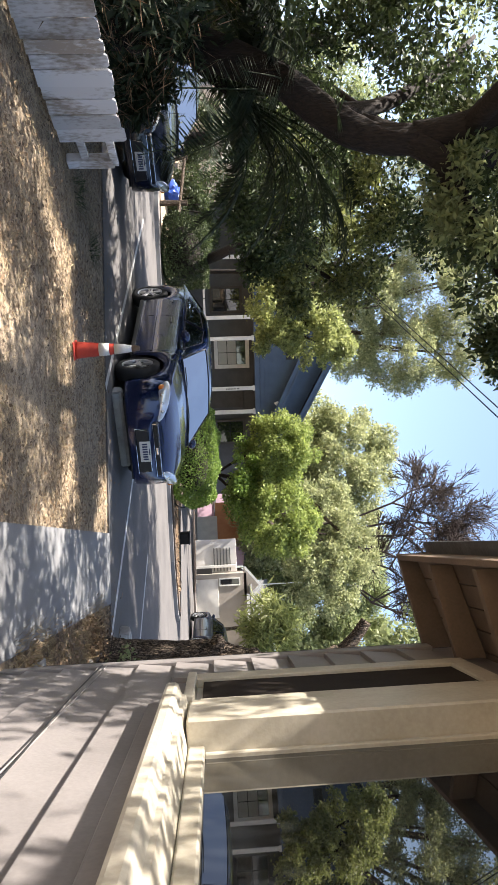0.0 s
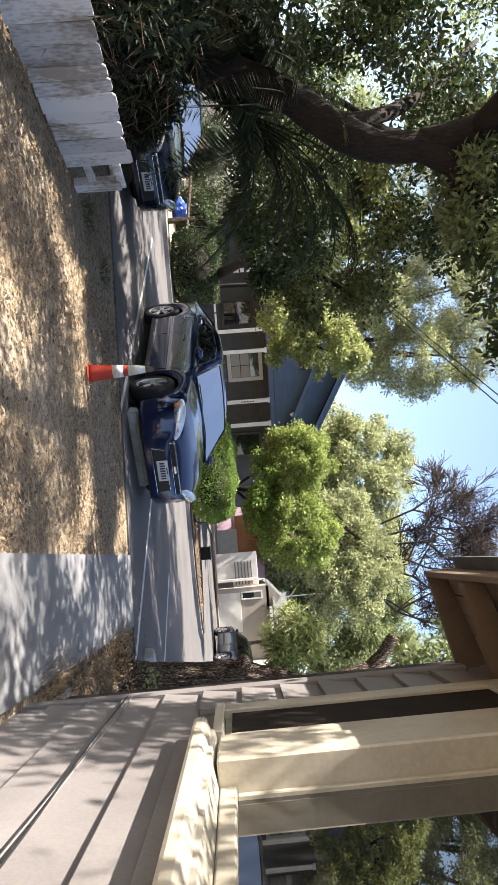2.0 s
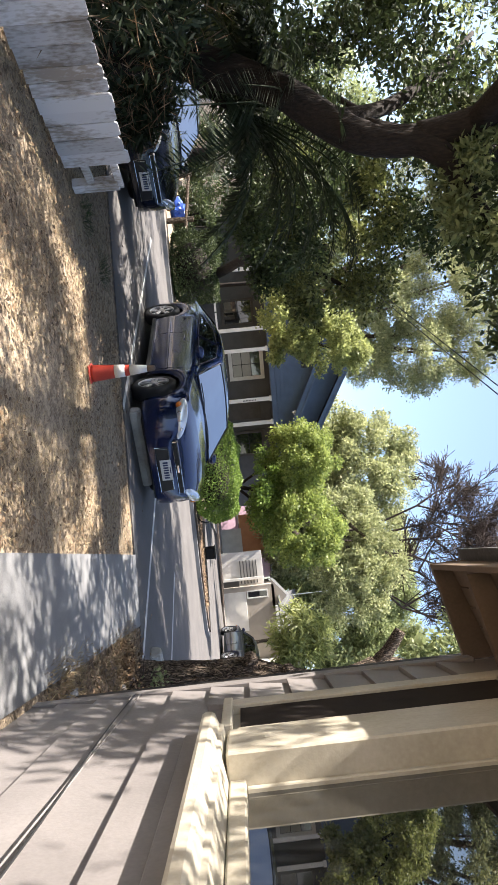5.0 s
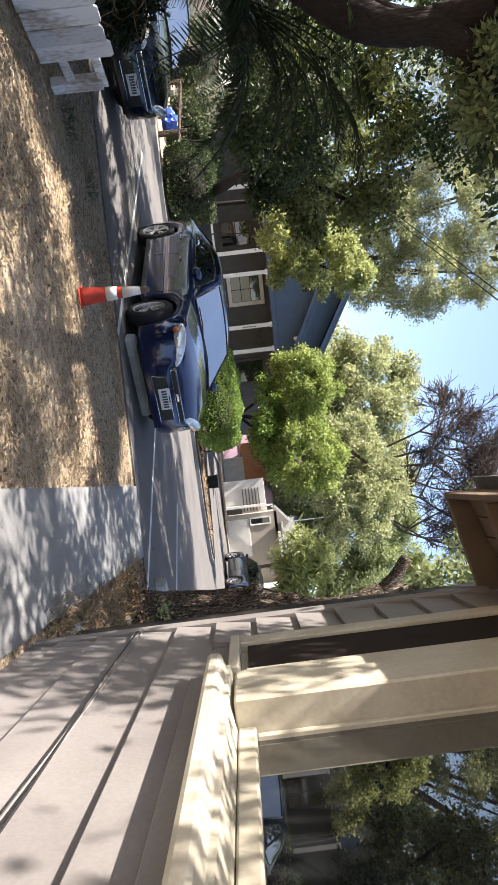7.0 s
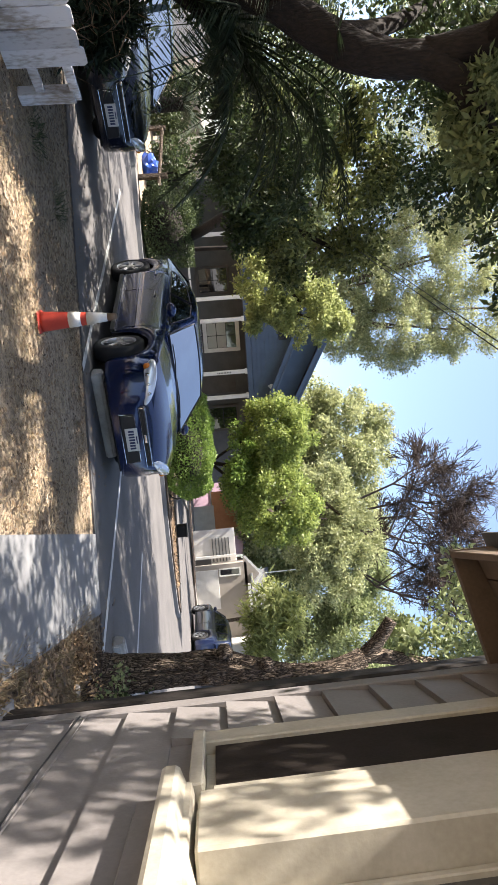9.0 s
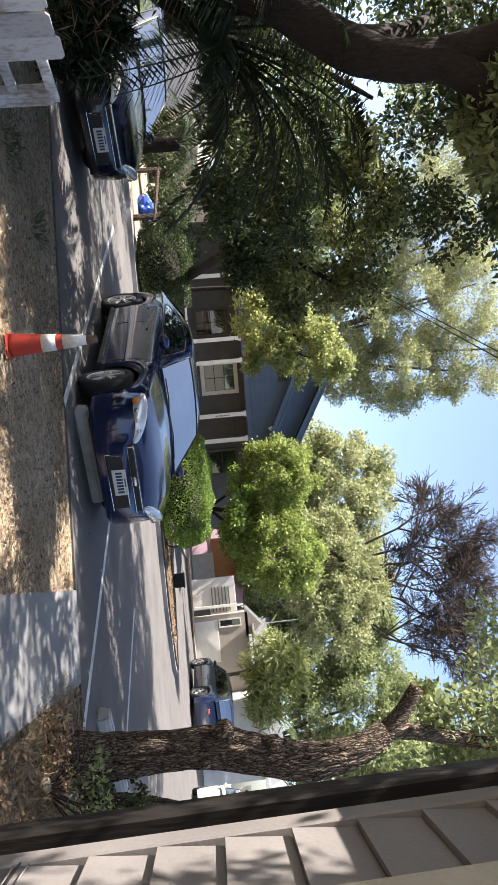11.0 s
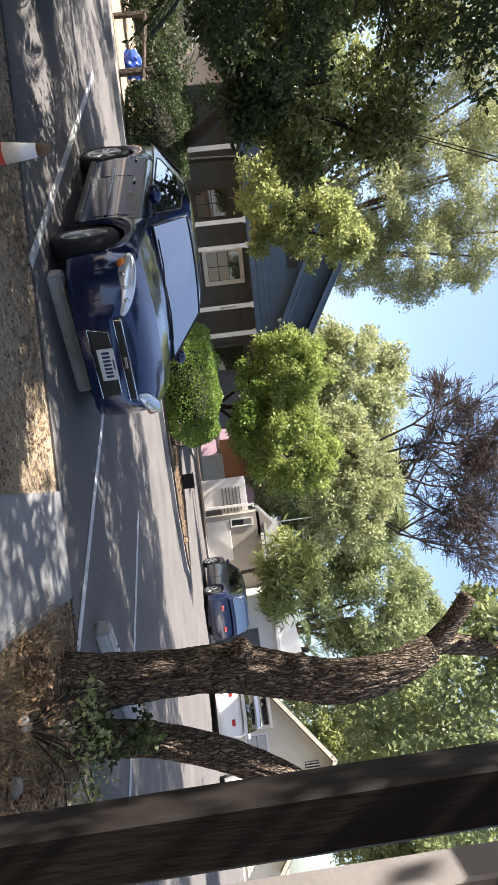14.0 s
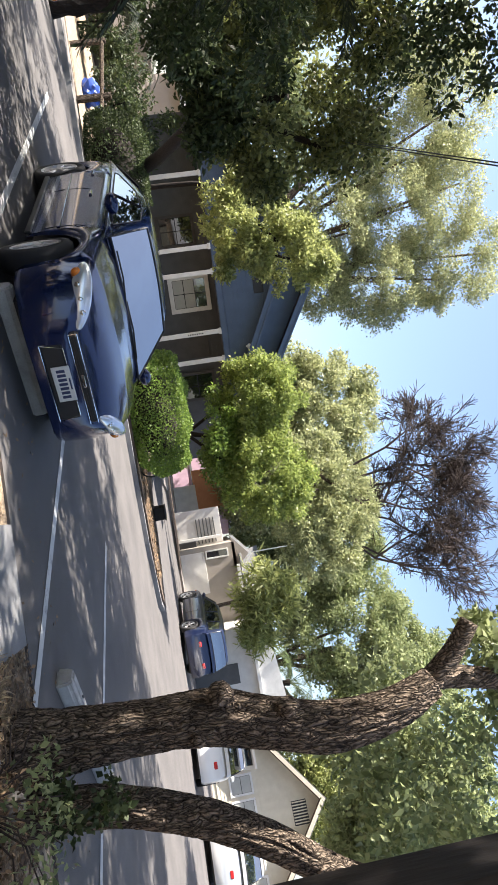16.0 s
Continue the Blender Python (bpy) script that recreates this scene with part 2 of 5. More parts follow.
def box(x0, y0, z0, x1, y1, z1, bevel=0.0, bm=None):
    """A box between two corners, with its edges broken."""
    own = bm is None or bevel
    b = bmesh.new() if own else bm
    m = Matrix.LocRotScale(((x0 + x1) / 2, (y0 + y1) / 2, (z0 + z1) / 2), None, (abs(x1 - x0), abs(y1 - y0), abs(z1 - z0)))
    bmesh.ops.create_cube(b, size=1.0, matrix=m)
    if bevel:
        bmesh.ops.bevel(b, geom=b.edges[:], offset=bevel, segments=1, affect="EDGES")
    if own and bm is not None:
        tmp = bpy.data.meshes.new("tmp")
        b.to_mesh(tmp)
        b.free()
        bm.from_mesh(tmp)
        bpy.data.meshes.remove(tmp)
        return bm
    return b


def prism(points, depth, axis="y", bm=None):
    """A flat outline (a, z) pulled out along an axis from 0 to depth."""
    b = bm or bmesh.new()
    put = (lambda a, z, d: (a, d, z)) if axis == "y" else (lambda a, z, d: (d, a, z))
    front = [b.verts.new(put(a, z, 0)) for a, z in points]
    back = [b.verts.new(put(a, z, depth)) for a, z in points]
    b.faces.new(front)
    b.faces.new(back[::-1])
    n = len(points)
    for i in range(n):
        b.faces.new((front[i], back[i], back[(i + 1) % n], front[(i + 1) % n]))
    bmesh.ops.recalc_face_normals(b, faces=b.faces[:])
    return b


def tube(points, radii, sides=10, bm=None, rough=0.0, seed=0):
    """A tapered tube along a line of places."""
    b = bm or bmesh.new()
    rnd = random.Random(seed)
    pts = [Vector(p) for p in points]
    rings, side = [], None
    for i, p in enumerate(pts):
        d = (pts[min(i + 1, len(pts) - 1)] - pts[max(i - 1, 0)]).normalized()
        if side is None:
            side = d.orthogonal().normalized()
        side = (side - d * side.dot(d)).normalized()
        other = d.cross(side)
        r = radii[i] if hasattr(radii, "__len__") else radii
        ring = []
        for k in range(sides):
            a = 2 * math.pi * k / sides
            rr = r * (1 + rough * (rnd.random() - 0.5))
            ring.append(b.verts.new(p + side * math.cos(a) * rr + other * math.sin(a) * rr))
        rings.append(ring)
    for r0, r1 in zip(rings, rings[1:]):
        for k in range(sides):
            b.faces.new((r0[k], r0[(k + 1) % sides], r1[(k + 1) % sides], r1[k]))
    b.faces.new(rings[0][::-1])
    b.faces.new(rings[-1])
    return b


def curve_points(points, steps):
    """More places along a smooth line through the given ones."""
    pts = [Vector(p) for p in points]
    out = []
    for i in range(len(pts) - 1):
        p0, p1, p2, p3 = pts[max(i - 1, 0)], pts[i], pts[i + 1], pts[min(i + 2, len(pts) - 1)]
        for s in range(steps):
            t = s / steps
            out.append(0.5 * ((2 * p1) + (p2 - p0) * t + (2 * p0 - 5 * p1 + 4 * p2 - p3) * t * t + (3 * p1 - p0 - 3 * p2 + p3) * t ** 3))
    out.append(pts[-1])
    return out


def quads_object(name, verts, mat, parent=None, label="", kind=""):
    """One mesh out of an array of four-cornered leaves (n, 4, 3)."""
    n = len(verts)
    me = bpy.data.meshes.new(name)
    me.vertices.add(4 * n)
    me.vertices.foreach_set("co", np.ascontiguousarray(verts, dtype=np.float32).ravel())
    me.loops.add(4 * n)
    me.loops.foreach_set("vertex_index", np.arange(4 * n, dtype=np.int32))
    me.polygons.add(n)
    me.polygons.foreach_set("loop_start", np.arange(0, 4 * n, 4, dtype=np.int32))
    me.update()
    me.validate()
    me.materials.append(mat)
    ob = new(name, me)
    if parent is not None:
        ob.parent = parent
    return tagged(ob, label, kind=kind)


def leaves_at(places, rng, length, width, droop=0.0, out=None):
    """Pointed leaves (four corners each) at the given places, turned at random."""
    n = len(places)
    d = rng.normal(size=(n, 3))
    if out is not None:
        d += out
    d[:, 2] -= droop
    d /= np.linalg.norm(d, axis=1, keepdims=True) + 1e-9
    s = np.cross(d, rng.normal(size=(n, 3)))
    s /= np.linalg.norm(s, axis=1, keepdims=True) + 1e-9
    k = rng.uniform(0.6, 1.3, size=(n, 1))
    a, b = d * length * k, s * width * k
    up = np.cross(d, s) * width * 0.25
    return np.stack([places, places + a * 0.45 + b * 0.5 + up, places + a, places + a * 0.45 - b * 0.5 + up], axis=1)


def lobes_of(rng, centre, radii, n, size):
    """Places of smaller rounded clumps within an ellipsoid."""
    u = rng.normal(size=(n, 3))
    u /= np.linalg.norm(u, axis=1, keepdims=True)
    r = rng.uniform(0.45, 1.0, size=(n, 1)) ** 0.6
    return np.array(centre) + u * r * np.array(radii), np.array(radii).mean() * size * rng.uniform(0.6, 1.35, size=n)


def crown(name, parent, centre, radii, lobes, lobe_size, n, length, width, mat, seed, droop=0.1, flat=0.75, hollow=0.5, sprays=0.25, label=""):
    """A crown of leaves gathered into uneven clumps, with sprays that break its outline."""
    rng = np.random.default_rng(seed)
    at, size = lobes_of(rng, centre, radii, lobes, lobe_size)
    pick = rng.choice(len(at), size=n, p=size ** 2 / (size ** 2).sum())
    u = rng.normal(size=(n, 3))
    u /= np.linalg.norm(u, axis=1, keepdims=True)
    r = rng.uniform(hollow, 1.0, size=n)
    far = rng.random(n) < sprays
    r[far] *= rng.uniform(1.0, 1.45, size=far.sum())
    spots = at[pick] + u * (r * size[pick])[:, None] * np.array((1, 1, flat))
    # twigs of leaves: several leaves close to each spot
    spots += rng.normal(size=(n, 3)) * length * 0.4
    return quads_object(name, leaves_at(spots, rng, length, width, droop, u * 0.6), mat, parent, label)


# ---- ground ----
def sheet(name, corners, z, mat, label="", category="", thick=0.02, cuts=0):
    """A flat piece of ground with a real edge, from an outline (x, y)."""
    b = bmesh.new()
    top = [b.verts.new((x, y, z)) for x, y in corners]
    low = [b.verts.new((x, y, z - thick)) for x, y in corners]
    b.faces.new(top)
    n = len(corners)
    for i in range(n):
        b.faces.new((top[i], low[i], low[(i + 1) % n], top[(i + 1) % n]))
    bmesh.ops.recalc_face_normals(b, faces=b.faces[:])
    return tagged(part(name, b, mat), label, category, kind="structure")


def ground_sheet():
    """One sheet to the horizon, gently uneven in the yard."""
    b = bmesh.new()
    xs = [-900, -200, -60, -25] + [-12 + 0.4 * i for i in range(44)] + [9, 25, 60, 200, 900]
    ys = [-900, -200, -40, -10] + [-3 + 0.35 * i for i in range(33)] + [10, 14, 20, 40, 90, 300, 900]
    grid = []
    for y in ys:
        row = []
        for x in xs:
            z = -0.02
            if -11 < x < 5 and -3 < y < 8:
                z += 0.018 * noise.noise(Vector((x * 0.8, y * 0.8, 0))) - 0.01
            row.append(b.verts.new((x, y, z)))
        grid.append(row)
    for r0, r1 in zip(grid, grid[1:]):
        for i in range(len(xs) - 1):
            b.faces.new((r0[i], r0[i + 1], r1[i + 1], r1[i]))
    return tagged(part("ground", b, DRY_GROUND, smooth=True), "dry brown earth yard strewn with dead grass", "ground", kind="structure")


ground_sheet()
# the road, with angled parking along its near side
sheet("road", [(-60, 8.05), (-5, 8.22), (0.6, 8.36), (60, 8.36), (60, 45), (2.2, 34.0), (-1.8, 33.5), (-2.6, 21.0), (-2.4, 17.55), (-8.6, 16.2), (-60, 15.0)], 0.0, ASPHALT,
      "worn grey asphalt road in dappled shade", "road")
sheet("walkway", [(-0.60, -4), (0.16, -4), (0.20, 8.3), (-0.60, 8.3)], 0.012, CONCRETE, "pale concrete walkway to the street", "walkway", 0.06)


def stripe(x0, y0, x1, y1, w=0.10):
    d = Vector((x1 - x0, y1 - y0, 0)).normalized()
    s = Vector((-d.y, d.x, 0)) * w / 2
    b = bmesh.new()
    for z in (0.006,):
        b.faces.new([b.verts.new(Vector((x0, y0, z)) + s), b.verts.new(Vector((x1, y1, z)) + s), b.verts.new(Vector((x1, y1, z)) - s), b.verts.new(Vector((x0, y0, z)) - s)])
    bmesh.ops.recalc_face_normals(b, faces=b.faces[:])
    return tagged(part("parking_line", b, PAINT_LINE), "worn white painted parking line on asphalt", "road marking", "parking lines", "structure")


stripe(-7.2, 13.2, -2.33, 8.2)
stripe(-2.5, 11.7, 0.6, 8.32)
stripe(-0.28, 12.46, 3.2, 8.6)
sheet("pavement", [(-60, 15.2), (-8.6, 16.32), (-2.4, 17.67), (-2.58, 21.0), (-1.75, 33.6), (2.2, 34.1), (60, 45.1), (60, 60), (-60, 60)], 0.09, PAVING, "worn concrete pavement beyond the road", "pavement", 0.12)

sheet("mulch_bed", [(-4.6, 17.4), (-2.3, 17.72), (0.0, 18.42), (1.42, 19.45), (1.62, 19.95), (0.9, 20.4), (-0.06, 21.1), (-0.82, 21.15), (-1.6, 21.8), (-2.2, 24), (-5, 24)], 0.14, MULCH, "brown bark mulch bed inside the kerb", "mulch bed", 0.16)
# a sheet in mulch colour stands in for the shadow lying here
sheet("shadow_strip", [(-3.3, 39.0), (1.95, 35.9), (1.95, 33.9), (-1.75, 33.7)], 0.10, MULCH, "dark strip in mulch colour for the shadow before the far houses", "mulch bed", 0.05)
sheet("front_yard", [(-60, 17.4), (-9.5, 17.0), (-4.6, 17.3), (-5, 24), (-4, 40), (-60, 40)], 0.105, DRY_GROUND, "dry bare front yard of the blue house", "yard", 0.05)


def kerb():
    b = bmesh.new()
    line = [(-60, 15.05), (-8.6, 16.2), (-2.2, 17.55), (0.0, 18.25), (1.5, 19.3), (1.78, 20.0), (0.95, 20.55), (-0.02, 21.25), (-0.9, 21.3)]
    for (x0, y0), (x1, y1) in zip(line, line[1:]):
        d = Vector((x1 - x0, y1 - y0, 0)).normalized()
        s = Vector((-d.y, d.x, 0)) * 0.13
        a, c = Vector((x0, y0, 0)), Vector((x1, y1, 0))
        low = [b.verts.new(p + Vector((0, 0, -0.05))) for p in (a, c, c + s, a + s)]
        top = [b.verts.new(p + Vector((0, 0, 0.10))) for p in (a + s * 0.15, c + s * 0.15, c + s, a + s)]
        b.faces.new(top)
        for k in range(4):
            b.faces.new((low[k], low[(k + 1) % 4], top[(k + 1) % 4], top[k]))
    bmesh.ops.recalc_face_normals(b, faces=b.faces[:])
    return tagged(part("kerb", b, CONCRETE), "low weathered concrete kerb along the road", "kerb", kind="structure")


kerb()

# ---- the near house ----
WALL_X = 0.27
SIDE_END = 4.74


def near_wall():
    wall = tagged(part("wall_near", bmesh.new(), SIDING), "taupe painted lap-sided house wall in dappled sun", "wall", kind="structure")
    b = bmesh.new()
    # the core, with the two window openings left free
    for y0, y1, z0, z1 in ((-6, SIDE_END, -0.1, 1.06), (-6, SIDE_END, 2.42, 2.75), (-6, -0.6, 1.06, 2.42), (3.34, 3.66, 1.06, 2.42), (4.10, SIDE_END, 1.06, 2.42)):
        box(WALL_X + 0.012, y0, z0, WALL_X + 0.14, y1, z1, bm=b)
    part("core", b, SIDING, wall)
    # lap boards, each tilted out at its lower edge
    step = 0.215
    z = -0.09
    while z < 2.45:
        spans = [(-6.0, SIDE_END - 0.11)]
        mid = z + step / 2
        if 1.02 < mid < 2.40:
            spans = [(-6.0, -0.72), (4.20, SIDE_END - 0.11)]
        for y0, y1 in spans:
            lap = [(WALL_X + 0.011, z), (WALL_X - 0.020, z), (WALL_X + 0.004, z + step - 0.004), (WALL_X + 0.011, z + step - 0.004)]
            bb = prism(lap, y1 - y0, "y")
            bmesh.ops.translate(bb, verts=bb.verts[:], vec=(0, y0, 0))
            part("siding_board", bb, SIDING, wall)
        z += step
    part("corner_board", box(WALL_X - 0.022, SIDE_END - 0.10, -0.1, WALL_X + 0.14, SIDE_END, 2.5, 0.006), SIDING, wall)
    # the wall round the corner, which closes the house
    tagged(part("wall_end", box(WALL_X + 0.14, SIDE_END - 0.14, -0.1, 6, SIDE_END - 0.005, 2.75), SIDING), "taupe end wall of the near house", "wall", kind="structure")
    return wall


near_wall()


INSECT_MESH = material("insect_screen", (0.030, 0.024, 0.020), 0.85, dark=(0.018, 0.014, 0.012), scale=6, fine=90, bump=0.1, spec=0.1)


def narrow_window():
    w = tagged(new("window_1"), "narrow dark window with cream wooden trim", "window", kind="structure")
    part("casing", box(WALL_X - 0.03, 4.08, 1.08, WALL_X + 0.05, 4.20, 2.50, 0.006), CREAM, w)
    part("casing", box(WALL_X - 0.03, 3.66, 2.40, WALL_X + 0.05, 4.08, 2.50, 0.006), CREAM, w)
    part("window_sill", box(WALL_X - 0.045, 3.665, 1.070, WALL_X + 0.10, 4.18, 1.115, 0.006), CREAM, w)
    part("sash", box(WALL_X - 0.022, 3.665, 1.14, WALL_X - 0.005, 3.70, 2.38, 0.004), CREAM, w)
    part("sash", box(WALL_X + 0.015, 3.66, 1.115, WALL_X + 0.06, 4.08, 1.15, 0.004), CREAM, w)
    part("pane", box(WALL_X + 0.05, 3.66, 1.12, WALL_X + 0.056, 4.08, 2.42), HOUSE_GLASS, w)
    part("screen", box(WALL_X - 0.012, 3.70, 1.15, WALL_X - 0.008, 4.08, 2.40), INSECT_MESH, w, "dark brown insect screen")


narrow_window()


def wide_window():
    w = tagged(new("window_2"), "wide window with cream frame and deep sill", "window", kind="structure")
    part("casing", box(WALL_X - 0.045, 3.275, 1.10, WALL_X + 0.10, 3.50, 2.50, 0.008), CREAM, w, "wide cream board catching the sun")
    part("casing", box(WALL_X - 0.030, 3.503, 1.10, WALL_X + 0.10, 3.655, 2.50, 0.008), CREAM, w)
    part("casing", box(WALL_X - 0.03, -0.6, 2.30, WALL_X + 0.10, 3.272, 2.50, 0.008), CREAM, w)
    # the deep sill with its rounded nose
    nose = [(0.172, 1.000), (0.166, 1.012), (0.166, 1.040), (0.174, 1.052), (0.215, 1.066), (0.218, 1.082), (0.33, 1.104), (0.33, 1.000)]
    b = prism(nose, 4.28, "y")
    bmesh.ops.translate(b, verts=b.verts[:], vec=(0, -0.62, 0))
    part("window_sill", b, CREAM, w, "stepped cream painted sill with a worn nose")
    part("apron", box(WALL_X - 0.034, -0.6, 0.925, WALL_X - 0.002, 3.62, 0.998, 0.005), SIDING, w)
    part("sash", box(WALL_X + 0.045, -0.6, 1.106, WALL_X + 0.11, 3.272, 1.165, 0.006), CREAM, w)
    part("sash", box(WALL_X + 0.068, 3.245, 1.166, WALL_X + 0.11, 3.272, 2.30, 0.004), CREAM, w)
    part("pane", box(WALL_X + 0.085, -0.6, 1.15, WALL_X + 0.092, 3.26, 2.32), HOUSE_GLASS, w)


wide_window()
# an added, unseen room behind the panes, its gloom painted near black
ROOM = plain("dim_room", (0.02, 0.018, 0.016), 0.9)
tagged(part("room_back", box(2.0, -6, 0, 2.1, 4.55, 2.7), ROOM), "unseen back wall painted near black for the dim room", "wall", kind="structure")
tagged(part("ceiling", box(WALL_X + 0.14, -6, 2.6, 6, SIDE_END - 0.15, 2.7), ROOM), "unseen ceiling painted near black for the dim room", "ceiling", kind="structure")


def eave():
    e = tagged(new("eave"), "brown painted wooden eave with rafters and planks", "eave", kind="structure")
    # planks run along the wall, rafters out from it; the underside rises to the house
    y0, y1 = -5.0, 4.86
    rise = 0.20
    n = 5
    for i in range(n):
        xa, xb = -0.25 + i * 0.62 / n, -0.25 + (i + 1) * 0.62 / n - 0.008
        za, zb = 2.52 + rise * (i / n), 2.52 + rise * ((i + 1) / n)
        b = prism([(xa, za), (xb, zb), (xb, zb + 0.02), (xa, za + 0.02)], y1 - y0, "y")
        bmesh.ops.translate(b, verts=b.verts[:], vec=(0, y0, 0))
        part("plank", b, BROWN_EAVE, e)
    for k in range(16):
        y = 4.25 - 0.61 * k
        b = prism([(-0.24, 2.40), (0.26, 2.50), (0.26, 2.66), (-0.24, 2.52)], 0.045, "y")
        bmesh.ops.translate(b, verts=b.verts[:], vec=(0, y, 0))
        part("rafter", b, BROWN_EAVE, e)
    part("fascia", box(-0.285, y0, 2.40, -0.252, y1, 2.60, 0.004), BROWN_EAVE, e, "pale edged brown fascia board")
    b = prism([(-0.29, 2.40), (0.30, 2.52), (0.30, 2.80), (-0.29, 2.62)], 0.04, "y")
    bmesh.ops.translate(b, verts=b.verts[:], vec=(0, y1 + 0.003, 0))
    part("barge_board", b, BROWN_EAVE, e)
    b = prism([(-0.36, 2.60), (3.5, 3.7), (3.5, 3.74), (-0.36, 2.64)], 10.0, "y")
    bmesh.ops.translate(b, verts=b.verts[:], vec=(0, -5.05, 0))
    part("roof", b, ROOFING, e)


eave()


def timber_post():
    t = thing("timber_post", Matrix.Translation((0.432, 5.30, 0)), "brown square timber post by the house corner, darkened for shade", "post")
    b = box(-0.082, -0.08, -0.05, 0.082, 0.08, 3.6, 0.012)
    part("shaft", b, DARK_WOOD, t)
    part("footing", box(-0.13, -0.13, -0.06, 0.13, 0.13, 0.03, 0.01), CONCRETE, t, "small concrete footing")


timber_post()


def wall_cable():
    t = thing("wall_cable", Matrix.Identity(4), "thin grey cables strung along the siding", "cable")
    for k in range(3):
        pts = []
        for i in range(30):
            y = 4.64 - 0.30 * i
            pts.append((WALL_X - 0.022 - 0.004 * (k == 1), y, 0.545 + 0.014 * k + 0.010 * math.sin(2.2 * y + 2.1 * k)))
        part("cable", tube(pts, 0.0035, 6), BLACK_TRIM if k == 1 else SIDING, t)


wall_cable()

# ---- picket fence ----


def picket_fence():
    f = thing("picket_fence", Matrix.Translation((-4.0, 0, 0)), "low white picket fence with peeling weathered paint", "fence")
    edges = [1.2, 1.42, 1.63, 1.86, 2.06, 2.28, 2.47, 2.69, 2.90, 3.10, 3.30, 3.52, 3.72, 3.88, 4.10, 4.26, 4.44, 4.62, 4.81, 4.95, 5.09, 5.27, 5.42, 5.60, 5.78, 5.96]
    rnd = random.Random(3)
    for y0, y1 in zip(edges, edges[1:]):
        h = 0.585 + rnd.uniform(-0.012, 0.015)
        c = 0.022
        lean = rnd.uniform(-0.006, 0.006)
        outline = [(y0 + 0.004, 0.01 + rnd.uniform(0, 0.02)), (y1 - 0.004, 0.01), (y1 - 0.004 + lean, h - c), (y1 - 0.004 - c + lean, h), (y0 + 0.004 + c + lean, h), (y0 + 0.004 + lean, h - c)]
        b = prism(outline, 0.018, "x")
        bmesh.ops.translate(b, verts=b.verts[:], vec=(rnd.uniform(-0.004, 0.004), 0, 0))
        part("picket", b, WHITE_PAINT, f)
    for z in (0.14, 0.40):
        part("rail", box(-0.045, 1.2, z, -0.006, 6.36, z + 0.07, 0.004), WHITE_PAINT, f)
    part("end_post", box(-0.07, 6.24, 0, 0.02, 6.36, 0.43, 0.006), WHITE_PAINT, f, "short weathered end post")
    part("end_post", box(-0.09, 5.90, 0, -0.02, 5.98, 0.52, 0.006), WHITE_PAINT, f)


picket_fence()


# ---- cone and wheel stops ----
def lathe(profile, sides=24, axis="z", bm=None, caps=True):
    """A turned form from (radius, height) pairs."""
    b = bm or bmesh.new()
    rings = []
    for r, z in profile:
        ring = []
        for k in range(sides):
            a = 2 * math.pi * k / sides
            c, s = math.cos(a) * r, math.sin(a) * r
            ring.append(b.verts.new((c, s, z) if axis == "z" else (c, z, s)))
        rings.append(ring)
    for r0, r1 in zip(rings, rings[1:]):
        for k in range(sides):
            b.faces.new((r0[k], r0[(k + 1) % sides], r1[(k + 1) % sides], r1[k]))
    if caps:
        b.faces.new(rings[0])
        b.faces.new(rings[-1])
    bmesh.ops.recalc_face_normals(b, faces=b.faces[:])
    return b


def traffic_cone():
    t = thing("traffic_cone", Matrix.Translation((-2.27, 6.57, -0.01)) @ pose(0, 0, 0, 0, 0, 25), "faded orange traffic cone with white reflective collars", "traffic cone")
    part("base", box(-0.088, -0.088, 0, 0.088, 0.088, 0.022, 0.010), CONE_ORANGE, t)
    part("body", lathe([(0.080, 0.025), (0.078, 0.05), (0.062, 0.235), (0.0535, 0.33), (0.0495, 0.375), (0.03, 0.535), (0.022, 0.60), (0.014, 0.605)]), CONE_ORANGE, t, smooth=True)
    part("collar", lathe([(0.0640, 0.235), (0.0555, 0.33), (0.050, 0.331), (0.058, 0.234)]), CONE_WHITE, t, "white reflective collar", smooth=True)
    part("collar", lathe([(0.0515, 0.375), (0.0325, 0.535), (0.028, 0.536), (0.046, 0.374)]), CONE_WHITE, t, "white reflective collar", smooth=True)
    part("tip", lathe([(0.0325, 0.5355), (0.0235, 0.605), (0.012, 0.612), (0.012, 0.56)]), BROWN_EAVE, t, "dirty worn tip", smooth=True)


traffic_cone()
FD = Vector((0.668, -0.744, 0))
LF = Vector((0.744, 0.668, 0))


def wheel_stop(start, length, label):
    m = Matrix.Translation(start) @ Matrix.Rotation(math.atan2(LF.y, LF.x), 4, "Z")
    t = thing("wheel_stop", m, label, "wheel stop", "wheel stops")
    b = prism([(-0.085, 0), (0.085, 0), (0.075, 0.10), (0.045, 0.135), (-0.045, 0.135), (-0.075, 0.10)], length, "x")
    bmesh.ops.bevel(b, geom=b.edges[:], offset=0.018, segments=3, affect="EDGES")
    part("block", b, PALE_CONCRETE, t)
    for x in (0.3, length - 0.3):
        part("pin", lathe([(0.014, 0.10), (0.014, 0.140), (0.008, 0.143)], 10), BLACK_TRIM, t).matrix_basis = Matrix.Translation((x, 0, 0))


wheel_stop((-2.42, 8.70, 0.0), 1.15, "pale chipped concrete wheel stop under the blue car")
wheel_stop((0.58, 8.98, 0.0), 1.55, "pale concrete wheel stop beside the leaning tree")


# ---- vehicles ----
def interp(x, table):
    xs, ys = zip(*table)
    return float(np.interp(x, xs, ys))


